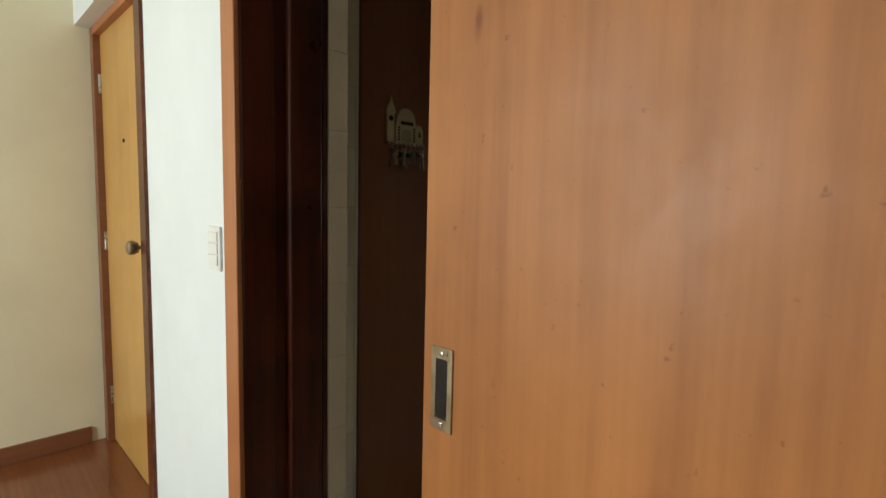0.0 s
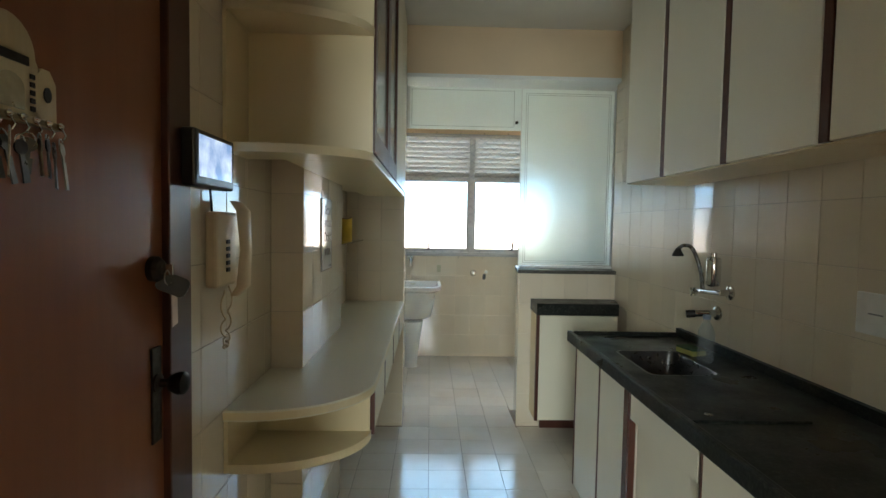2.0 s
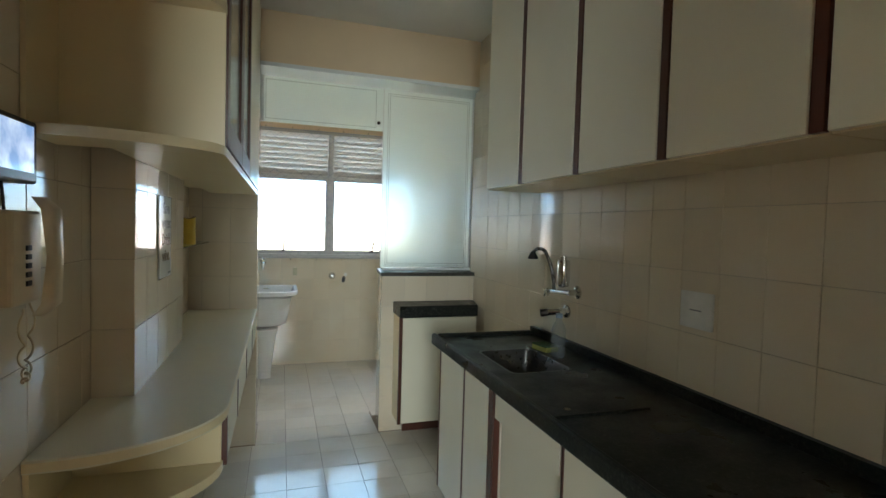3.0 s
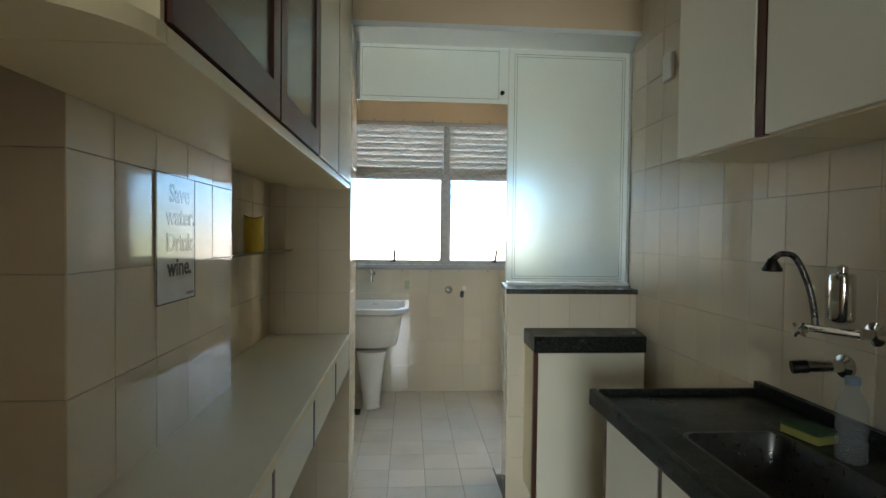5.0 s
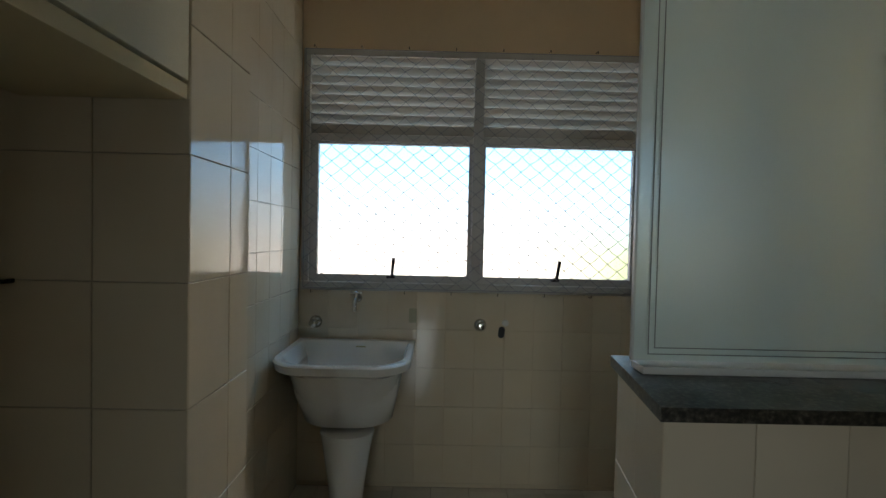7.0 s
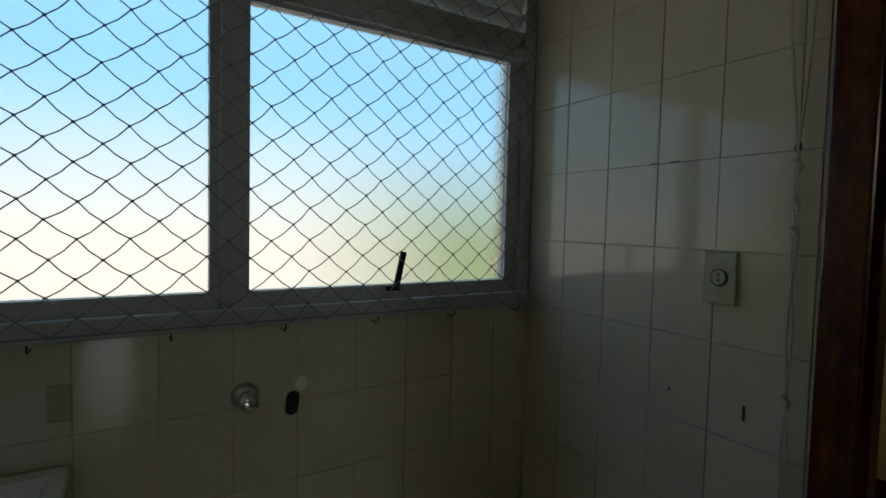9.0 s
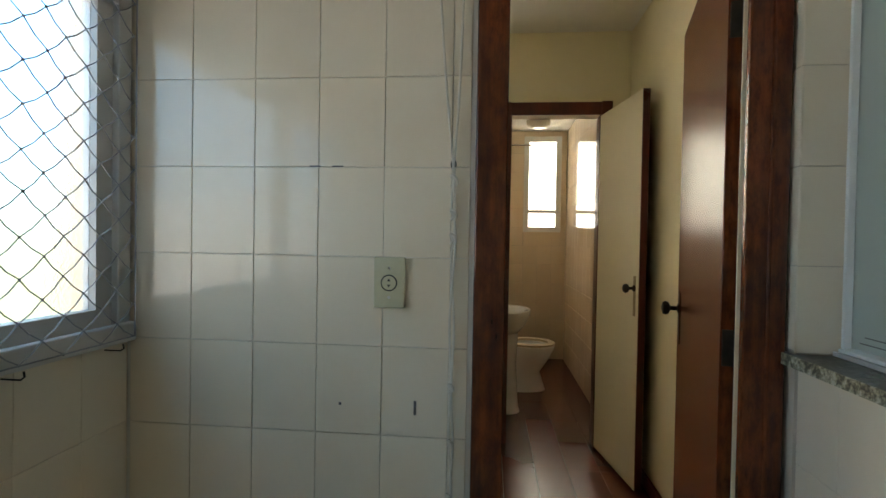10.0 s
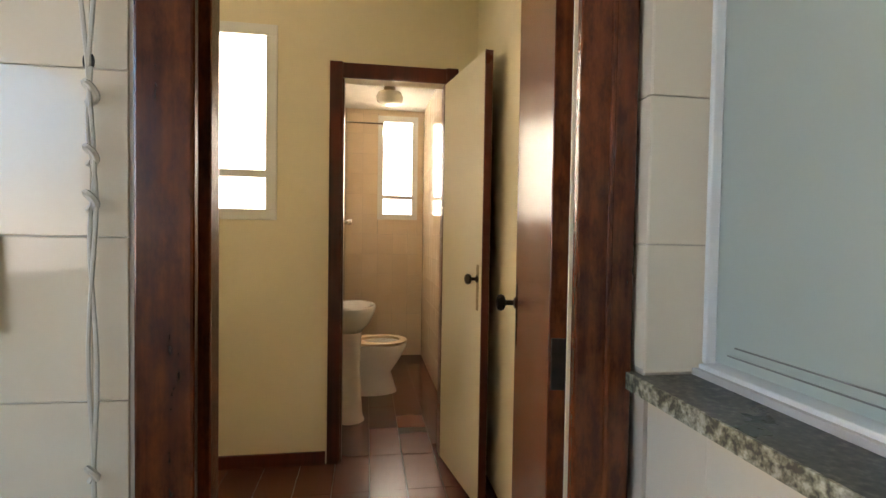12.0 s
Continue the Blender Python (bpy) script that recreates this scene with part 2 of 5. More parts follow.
LAMP_GLASS = plastic("opal_lamp_glass", (0.8, 0.77, 0.68), 0.2)


# ---- mesh helpers ----
ORIGIN = {}


def thing(name, at, label, category, group="", kind=""):
    ob = tagged(new(name), label, category, group, kind)
    ob.empty_display_size = 0.05
    ob.location = at
    ORIGIN[ob.name] = Vector(at)
    return ob


def mesh_of(name, bm, material, smooth=None):
    me = bpy.data.meshes.new(name)
    bmesh.ops.recalc_face_normals(bm, faces=bm.faces)
    bm.to_mesh(me)
    bm.free()
    me.materials.append(material)
    if smooth:
        for p in me.polygons:
            p.use_smooth = True
        me.set_sharp_from_angle(angle=radians(smooth))
    return me


def part(name, bm, material, parent, label="", smooth=None):
    """Links a bmesh given in world metres as one mesh object under a thing or under a part."""
    o = ORIGIN.get(parent.name, Vector((0, 0, 0)))
    bmesh.ops.translate(bm, vec=-o, verts=bm.verts)
    ob = new(name, mesh_of(name, bm, material, smooth))
    ob.parent = parent
    ORIGIN[ob.name] = o
    return tagged(ob, label)


def structure(name, bm, material, label, category):
    ob = new(name, mesh_of(name, bm, material))
    return tagged(ob, label, category, "", "structure")


def solo(name, bm, material, at, label, category, group="", smooth=None):
    """A thing that is one mesh."""
    bmesh.ops.translate(bm, vec=-Vector(at), verts=bm.verts)
    ob = new(name, mesh_of(name, bm, material, smooth))
    ob.location = at
    ORIGIN[ob.name] = Vector(at)
    return tagged(ob, label, category, group)


def box(x0, x1, y0, y1, z0, z1, bevel=0.0, bm=None, segments=2):
    own = bmesh.new()
    r = bmesh.ops.create_cube(own, size=1)
    for v in own.verts:
        v.co = Vector((x0 + (v.co.x + 0.5) * (x1 - x0), y0 + (v.co.y + 0.5) * (y1 - y0), z0 + (v.co.z + 0.5) * (z1 - z0)))
    if bevel:
        bmesh.ops.bevel(own, geom=list(own.edges), offset=bevel, segments=segments, affect="EDGES", profile=0.5)
    return own if bm is None else join(bm, own)


def join(bm, other):
    me = bpy.data.meshes.new("tmp")
    other.to_mesh(me)
    other.free()
    bm.from_mesh(me)
    bpy.data.meshes.remove(me)
    return bm


def boxes(*rows):
    bm = bmesh.new()
    for r in rows:
        box(*r, bm=bm)
    return bm


def turned(bm, m):
    bmesh.ops.transform(bm, matrix=m, verts=bm.verts)
    return bm


def prism(points, z0, z1, bevel=0.0):
    """A plan outline, counter-clockwise, raised from z0 to z1."""
    bm = bmesh.new()
    lo = [bm.verts.new((x, y, z0)) for x, y in points]
    hi = [bm.verts.new((x, y, z1)) for x, y in points]
    bm.faces.new(lo[::-1])
    bm.faces.new(hi)
    n = len(points)
    for i in range(n):
        bm.faces.new((lo[i], lo[(i + 1) % n], hi[(i + 1) % n], hi[i]))
    if bevel:
        rim = [e for e in bm.edges if abs(e.verts[0].co.z - e.verts[1].co.z) < 1e-6]
        bmesh.ops.bevel(bm, geom=rim, offset=bevel, segments=2, affect="EDGES", profile=0.5)
    return bm


def loft(rings, cap0=True, cap1=True):
    bm = bmesh.new()
    vs = [[bm.verts.new(p) for p in r] for r in rings]
    n = len(rings[0])
    for a, b in zip(vs, vs[1:]):
        for i in range(n):
            bm.faces.new((a[i], a[(i + 1) % n], b[(i + 1) % n], b[i]))
    if cap0:
        bm.faces.new(vs[0][::-1])
    if cap1:
        bm.faces.new(vs[-1])
    return bm


def rrect(cx, cy, z, w, d, r, n=5):
    pts = []
    for k, (sx, sy) in enumerate(((1, 1), (-1, 1), (-1, -1), (1, -1))):
        for i in range(n + 1):
            a = radians(90 * k + 90 * i / n)
            pts.append((cx + sx * (w / 2 - r) + r * math.cos(a), cy + sy * (d / 2 - r) + r * math.sin(a), z))
    return pts


def oval(cx, cy, z, a, b, n=28):
    return [(cx + a * math.cos(2 * math.pi * i / n), cy + b * math.sin(2 * math.pi * i / n), z) for i in range(n)]


def lathe(profile, at, axis="z", n=20):
    """Radius and height pairs turned round an axis through a point."""
    bm = loft([oval(0, 0, h, r, r, n) for r, h in profile])
    m = {"z": Matrix.Identity(4), "x": pose(0, 0, 0, 0, 90, 0), "-x": pose(0, 0, 0, 0, -90, 0),
         "y": pose(0, 0, 0, -90, 0, 0), "-y": pose(0, 0, 0, 90, 0, 0), "-z": pose(0, 0, 0, 180, 0, 0)}[axis]
    return turned(bm, Matrix.Translation(at) @ m)


def tube(points, r, n=8, bm=None):
    """A round rod along a polyline."""
    pts = [Vector(p) for p in points]
    rings = []
    side = None
    for i, p in enumerate(pts):
        d = (pts[min(i + 1, len(pts) - 1)] - pts[max(i - 1, 0)]).normalized()
        if side is None:
            side = d.orthogonal().normalized()
        side = (side - d * side.dot(d)).normalized()
        up = d.cross(side)
        rings.append([p + r * (math.cos(2 * math.pi * k / n) * side + math.sin(2 * math.pi * k / n) * up) for k in range(n)])
    own = loft(rings)
    return own if bm is None else join(bm, own)


def smooth_path(points, steps=6):
    """Catmull-Rom through the points."""
    p = [Vector(q) for q in points]
    p = [2 * p[0] - p[1]] + p + [2 * p[-1] - p[-2]]
    out = []
    for i in range(1, len(p) - 2):
        for k in range(steps):
            u = k / steps
            a, b, c, d = p[i - 1:i + 3]
            out.append(0.5 * (2 * b + (c - a) * u + (2 * a - 5 * b + 4 * c - d) * u * u + (3 * b - a - 3 * c + d) * u ** 3))
    return out + [p[-2]]


# ---- the shell ----
XW, XE, XL, XR = -0.955, 0.855, -0.905, 0.935      # kitchen west and east, laundry west and east
XP = 0.90                                          # east face beside the partition
YN, CEIL = 5.25, 2.67
G = 0.0034                                          # tiles stand proud by this

west = structure("wall_west", boxes((XW - 0.15, XW - G, 0.21, 0.542, 0, CEIL), (XW - 0.15, XW - G, 0.542, 1.25, 2.10, CEIL),
                 (XW - 0.15, XW - G, 1.25, 3.42, 0, CEIL)), GROUT, "cream tiled kitchen wall with the service door", "wall")
pilaster = structure("wall_pilaster", boxes((XW - 0.15, -0.572 - G, 3.42 + G, 3.67 - G, 0, CEIL)), GROUT, "cream tiled pilaster beside the laundry opening", "wall")
laundry_west = structure("wall_laundry_west", boxes((XL - 0.2, XL - G, 3.67 - G, 5.42, 0, CEIL)), GROUT, "cream tiled laundry wall beside the washtub", "wall")
WX0, WX1, WZ0, WZ1 = -0.895, 0.925, 1.045, 2.30
north = structure("wall_north", boxes((XL - G, XR + G, YN + G, YN + 0.17, 0, WZ0), (XL - G, XR + G, YN + G, YN + 0.17, WZ1, CEIL),
                  (XL - G, WX0, YN + G, YN + 0.17, WZ0, WZ1), (WX1, XR + G, YN + G, YN + 0.17, WZ0, WZ1)), PEACH, "peach painted wall round the laundry window", "wall")
DY0, DY1 = 3.83, 4.36                              # maid's door opening
laundry_east = structure("wall_laundry_east", boxes((XR + G, 1.065, DY1 + 0.02, 5.42, 0, CEIL), (XR + G, 1.065, 3.75, DY1 + 0.02, 2.13, CEIL)),
                         WHITE_LIT_GROUT, "white tiled laundry wall with a varnished door frame", "wall")
east = structure("wall_east", boxes((XE + G, 1.065, 0.21, 3.50, 0, CEIL), (XP + G, 1.065, 3.50, 3.75 - G, 0, CEIL)), GROUT, "cream tiled kitchen wall behind the sink", "wall")
HW0, HW1 = Vector((0.203, 3.432, 0)), Vector((0.238, 3.741, 0))      # free end of the low wall, a little askew
half = structure("wall_half", prism([(HW0.x + G, HW0.y + G), (XE + G, HW0.y + G), (XE + G, 3.502), (XP + G, 3.502), (XP + G, 3.74 - G), (HW1.x + G, 3.74 - G)], 0, 1.05), WHITE_LIT_GROUT, "low tiled wall under the glass partition", "wall")
beam = structure("beam", boxes((-0.572, XE, 3.43, 3.67, 2.36, CEIL), (XE, XP, 3.502, 3.67, 2.36, CEIL)), PEACH, "peach painted beam over the laundry opening", "beam")
south = structure("wall_south", boxes((-1.40, -0.70, 0.0, 0.21, 0, CEIL), (-0.70, 0.66, 0.0, 0.21, 2.13, CEIL), (0.66, 3.2, -0.03, 0.0, 0, CEIL),
                  (0.66, 3.2, 0.045, 0.21, 0, CEIL), (-2.53, -1.40, 0.0, 0.21, 2.09, CEIL)), WHITE, "white painted wall with a pocket for the sliding door", "wall")
pillar = structure("wall_pillar", boxes((XW - G, -0.842 - G, 1.835 + G, 2.59 - G, 0, CEIL)), GROUT, "cream tiled pier behind the counter", "wall")
stub = structure("wall_stub", boxes((XW - 0.15, -0.652 - G, 0.2285 + G, 0.292 - G, 0, CEIL)), WHITE_LIT_GROUT, "short tiled wall end beside the doorway", "wall")
ceiling = structure("ceiling", boxes((-1.2, 1.065, 0.0, 5.42, CEIL, CEIL + 0.1)), CEILING, "off-white painted kitchen ceiling", "ceiling")
floor = structure("floor", boxes((-1.1, 1.0, 0.10, 5.42, -0.1, -0.004)), FLOOR_GROUT, "cream ceramic tiled kitchen floor", "floor")
living_floor = structure("floor_living", boxes((-2.8, 3.2, -3.6, 0.10, -0.1, 0)), PLANK, "glossy red-brown wooden living room floor", "floor")
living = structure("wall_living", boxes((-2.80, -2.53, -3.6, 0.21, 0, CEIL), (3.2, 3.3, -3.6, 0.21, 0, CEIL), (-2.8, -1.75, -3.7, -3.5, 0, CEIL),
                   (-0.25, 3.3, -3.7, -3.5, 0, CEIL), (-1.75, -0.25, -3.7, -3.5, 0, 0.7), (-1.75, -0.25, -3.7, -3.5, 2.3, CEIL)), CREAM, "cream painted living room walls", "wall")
structure("ceiling_living", boxes((-2.8, 3.3, -3.7, 0.0, CEIL, CEIL + 0.1)), CEILING, "off-white living room ceiling", "ceiling")
structure("baseboard_living", box(-2.53, -2.515, -3.5, -0.002, 0, 0.085, 0.003), BOARD_WOOD, "brown wooden baseboard in the living room", "baseboard")
# maid's room and bathroom
MX, MYS, BXE, BYS, BYN, BCEIL = 3.03, 3.53, 5.45, 3.56, 4.35, 2.53
maid = structure("wall_maid_south", boxes((1.065, MX, MYS - 0.1, MYS, 0, 2.62)), CREAM, "cream painted wall of the small back room", "wall")
structure("wall_maid_north", boxes((1.065, MX + 0.12, 5.3, 5.42, 0, 2.62)), CREAM, "cream painted end wall of the back room", "wall")
BO0, BO1, MW0, MW1 = 3.70, 4.275, 4.61, 5.10
structure("wall_maid_east", boxes((MX, MX + 0.10, MYS - 0.1, BO0, 0, 2.62), (MX, MX + 0.10, BO0, BO1, 2.10, 2.62), (MX, MX + 0.10, BO1, MW0, 0, 2.62),
          (MX, MX + 0.10, MW0, MW1, 0, 1.33), (MX, MX + 0.10, MW0, MW1, 2.35, 2.62), (MX, MX + 0.10, MW1, 5.3, 0, 2.62)), CREAM,
          "cream painted wall with a window and the bathroom door", "wall")
structure("wall_maid_west", boxes((1.065, 1.075, DY1 + 0.02, 5.3, 0, 2.62), (1.065, 1.075, 3.75, DY1 + 0.02, 2.13, 2.62), (1.065, 1.075, MYS, 3.75, 0, 2.62)), CREAM, "cream painted inner side of the door wall", "wall")
structure("ceiling_maid", boxes((1.065, MX + 0.1, MYS - 0.1, 5.42, 2.62, 2.70)), CEILING, "off-white back room ceiling", "ceiling")
maid_floor = structure("floor_maid", boxes((1.0, BXE, MYS - 0.1, 5.42, -0.1, -0.004)), GROUT, "glossy red-brown tiled floor", "floor")
bath_n = structure("wall_bath_north", boxes((MX + 0.10, BXE, BYN + G, BYN + 0.1, 0, BCEIL)), GROUT, "peach tiled bathroom wall behind the basin", "wall")
bath_s = structure("wall_bath_south", boxes((MX + 0.10, BXE, BYS - 0.1, BYS - G, 0, BCEIL)), GROUT, "glossy peach tiled bathroom wall", "wall")
BW = (3.62, 4.03, 1.41, 2.47)
bath_e = structure("wall_bath_east", boxes((BXE + G, BXE + 0.12, BYS - 0.1, BW[0], 0, BCEIL), (BXE + G, BXE + 0.12, BW[1], BYN + 0.1, 0, BCEIL),
                   (BXE + G, BXE + 0.12, BW[0], BW[1], 0, BW[2]), (BXE + G, BXE + 0.12, BW[0], BW[1], BW[3], BCEIL)), GROUT, "peach tiled bathroom end wall with a window", "wall")
structure("ceiling_bath", boxes((MX + 0.10, BXE + 0.12, BYS - 0.1, BYN + 0.1, BCEIL, BCEIL + 0.08)), CEILING, "off-white bathroom ceiling", "ceiling")
structure("baseboard_maid", boxes((MX - 0.014, MX, BO1 + 0.07, 5.3, 0, 0.07), (1.075, MX - 0.014, MYS, MYS + 0.014, 0, 0.07)), DARK_WOOD, "dark wooden baseboard of the back room", "baseboard")

# outdoors, far and out of focus behind frosted glass
bd, bt, bb = mat("hazy_distance", 1.0)
bt.nodes.remove(bb)
em = bt.nodes.new("ShaderNodeEmission")
bt.links.new(em.outputs[0], bt.nodes["Material Output"].inputs[0])
sep = bt.nodes.new("ShaderNodeSeparateXYZ")
gp = world_coords(bt)
bt.links.new(gp, sep.inputs[0])
hz = bt.nodes.new("ShaderNodeMapRange")
hz.inputs["From Min"].default_value, hz.inputs["From Max"].default_value = -0.6, 4.4
bt.links.new(sep.outputs["Z"], hz.inputs[0])
hx = bt.nodes.new("ShaderNodeMapRange")
hx.inputs["From Min"].default_value, hx.inputs["From Max"].default_value = 0.40, 1.25
bt.links.new(sep.outputs["X"], hx.inputs[0])
low = mix(bt, hx.outputs[0], (0.94, 0.84, 0.76), (0.33, 0.37, 0.21))
blue = ramp(bt, hz.outputs[0], [(0.40, (0.55, 0.78, 0.98)), (0.50, (0.34, 0.65, 1.0)), (1.0, (0.29, 0.61, 1.03))])
edge = ramp(bt, hz.outputs[0], [(0.36, (0, 0, 0)), (0.47, (1, 1, 1))])
bt.links.new(mix(bt, edge, low, blue), em.inputs[0])
em.inputs[1].default_value = SKY_GLOW
structure("backdrop", boxes((-7.0, 7.0, 6.2, 6.22, -1.5, 6.5)), bd, "bright hazy sky over pale houses and trees", "backdrop")


# ---- joinery: sliding door, frames, doors ----
def flush_pull(parent, x, y, z):
    """Rectangular sunk pull on a face that looks south."""
    bm = bmesh.new()
    for r in ((x - 0.021, x + 0.021, y - 0.003, y, z + 0.045, z + 0.062), (x - 0.021, x + 0.021, y - 0.003, y, z - 0.062, z - 0.045),
              (x - 0.021, x - 0.012, y - 0.003, y, z - 0.045, z + 0.045), (x + 0.012, x + 0.021, y - 0.003, y, z - 0.045, z + 0.045)):
        box(*r, bm=bm)
    pull = part("flush_pull", bm, BRASS, parent, "aged brass flush pull")
    part("recess", turned(loft([rrect(0, 0, 0.0022, 0.026, 0.092, 0.012), rrect(0, 0, 0.0012, 0.02, 0.086, 0.0095), rrect(0, 0, -0.0, 0.016, 0.08, 0.0075)]),
                          Matrix.Translation((x, y, z)) @ pose(0, 0, 0, 90, 0, 0)), BLACK_IRON, pull)
    for dz in (0.053, -0.053):
        part("screw", lathe([(0.0035, 0), (0.0035, 0.0012), (0.001, 0.0018)], (x, y - 0.003, z + dz), "-y", 10), STEEL, pull)


slide = thing("sliding_door", (0.35, 0.022, 0), "orange-brown wood veneer sliding door, half drawn out of its pocket", "door")
part("leaf", box(-0.030, 0.79, 0.004, 0.041, 0.008, 2.112, 0.002), ORANGE_WOOD, slide)
flush_pull(slide, 0.011, 0.004, 1.007)

frame_1 = thing("door_1", (-0.68, 0.1, 0), "dark stained wooden door frame with an orange casing", "door frame", "", "structure")
part("casing", box(-0.735, -0.662, -0.014, 0.0, 0, 2.19, 0.003), CASING_WOOD, frame_1, "orange-brown casing")
part("casing", box(-0.662, 0.655, -0.014, -0.001, 2.115, 2.19, 0.003), CASING_WOOD, frame_1, "orange-brown casing")
part("jamb", box(-0.70, -0.664, 0.0, 0.088, 0, 2.13, 0.006), DARK_WOOD, frame_1)
part("jamb", box(-0.70, -0.650, 0.118, 0.212, 0, 2.13, 0.006), DARK_WOOD, frame_1)
part("groove", box(-0.70, -0.676, 0.088, 0.118, 0, 2.13), DARK_WOOD, frame_1)
part("casing", box(-0.76, -0.650, 0.212, 0.228, 0, 2.19, 0.003), DARK_WOOD, frame_1)
part("head", box(-0.664, 0.66, 0.002, 0.21, 2.115, 2.13), DARK_WOOD, frame_1)


def knob(parent, at, axis, material, r=0.027, neck=0.045, name="knob"):
    prof = [(0.02, 0.0), (0.02, 0.004), (0.009, 0.008), (0.008, neck * 0.7), (r * 0.7, neck * 0.8), (r, neck + r * 0.45), (r * 0.95, neck + r * 0.9), (r * 0.45, neck + r * 1.2)]
    return part(name, lathe(prof, at, axis), material, parent, smooth=50)


entry = thing("door_2", (-2.09, 0.1, 0), "honey-coloured wooden front door, closed, with a round knob", "door", "", "structure")
part("leaf", box(-2.465, -1.735, 0.09, 0.125, 0.006, 2.05, 0.002), HONEY_WOOD, entry)
part("jamb", box(-2.528, -2.465, 0.06, 0.13, 0, 2.088, 0.002), BOARD_WOOD, entry)
part("jamb", box(-1.735, -1.66, 0.055, 0.13, 0, 2.088, 0.002), MAHOGANY, entry)
part("head", box(-2.465, -1.735, 0.06, 0.13, 2.05, 2.088, 0.002), CASING_WOOD, entry)
plate = part("lock_plate", box(-1.80, -1.765, 0.086, 0.09, 0.95, 1.17, 0.001), STEEL, entry)
knob(entry, (-1.785, 0.086, 1.07), "-y", BRASS, 0.030, 0.035)
part("keyhole", lathe([(0.007, 0), (0.007, 0.003)], (-1.782, 0.086, 0.99), "-y", 12), BLACK, plate)
part("peephole", lathe([(0.009, 0), (0.009, 0.004), (0.004, 0.006)], (-2.08, 0.09, 1.52), "-y", 12), BLACK_IRON, entry)
part("door_bolt", lathe([(0.012, 0), (0.012, 0.006), (0.005, 0.008)], (-1.775, 0.09, 1.30), "-y", 12), BLACK_IRON, entry)
for hz_ in (0.25, 1.05, 1.82):
    part("hinge", lathe([(0.008, -0.045), (0.008, 0.045)], (-2.466, 0.085, hz_), "z", 10), STEEL, entry)
structure("wall_entry_back", boxes((-2.53, -1.66, 0.131, 0.21, 0, 2.088), (-1.66, -1.40, 0.10, 0.21, 0, 2.09)), WHITE, "wall behind the closed front door", "wall")

switch = thing("light_switch", (-0.777, 0.0, 1.15), "white plastic triple light switch on the white wall", "light switch")
part("plate", box(-0.855, -0.778, -0.008, 0.0, 1.09, 1.205, 0.003), WHITE_PLASTIC, switch)
for k in range(3):
    part("rocker", box(-0.846, -0.787, -0.012, -0.008, 1.104 + k * 0.03, 1.131 + k * 0.03, 0.002), WHITE_PLASTIC, switch)

# service door in the west wall
sd = thing("door_3", (-0.99, 0.85, 0), "closed red-brown service door with a dark frame", "door", "", "structure")
part("leaf", box(-1.02, -0.967, 0.560, 1.155, 0.006, 2.06, 0.002), RED_WOOD, sd)
part("jamb", box(-1.09, -0.951, 1.155, 1.25, 0, 2.10, 0.003), TRIM_WOOD, sd)
part("jamb", box(-1.09, -0.968, 0.542, 0.560, 0, 2.10, 0.002), TRIM_WOOD, sd)
part("head", box(-1.09, -0.951, 0.575, 1.155, 2.06, 2.10, 0.002), TRIM_WOOD, sd)
lockp = part("lock_plate", box(-0.967, -0.962, 1.105, 1.14, 0.90, 1.10, 0.002), BLACK_IRON, sd)
knob(sd, (-0.962, 1.122, 1.025), "x", BLACK_IRON, 0.024, 0.035)
part("cylinder_lock", lathe([(0.026, 0), (0.026, 0.012), (0.02, 0.02), (0.012, 0.024)], (-0.967, 1.115, 1.262), "x", 20), BLACK_IRON, sd)

keys_hung = thing("key_bunch", (-0.94, 1.125, 1.26), "bunch of keys with a paper tag in the service door lock", "keys")
part("key", boxes((-0.956, -0.925, 1.113, 1.117, 1.250, 1.272)), CHROME, keys_hung)
part("fob", turned(loft([rrect(0, 0, -0.008, 0.06, 0.04, 0.012), rrect(0, 0, 0.008, 0.06, 0.04, 0.012)]), Matrix.Translation((-0.935, 1.135, 1.228)) @ pose(0, 0, 0, 80, 25, 20)), BLACK, keys_hung)
part("ring", tube([(-0.935, 1.118 + 0.016 * math.sin(a), 1.245 + 0.016 * math.cos(a)) for a in [i * math.pi / 7 for i in range(15)]], 0.0013, 6), STEEL, keys_hung)
part("tag", turned(box(-0.001, 0.001, -0.02, 0.02, -0.075, 0, 0.0004), Matrix.Translation((-0.938, 1.145, 1.215)) @ pose(0, 0, 0, 4, 0, 12)), PAPER, keys_hung, "pinkish paper tag")

rack = thing("key_rack", (-0.97, 0.76, 1.5), "pale plywood key holder shaped like a domed temple on the door", "key holder")


def flat_shape(points, x0, x1):
    """Outline given as (y, z), standing off a face that looks east."""
    bm = prism([(y, z) for y, z in points], x0, x1)
    return turned(bm, Matrix(((0, 0, 1, 0), (1, 0, 0, 0.014), (0, 1, 0, 0), (0, 0, 0, 1))))


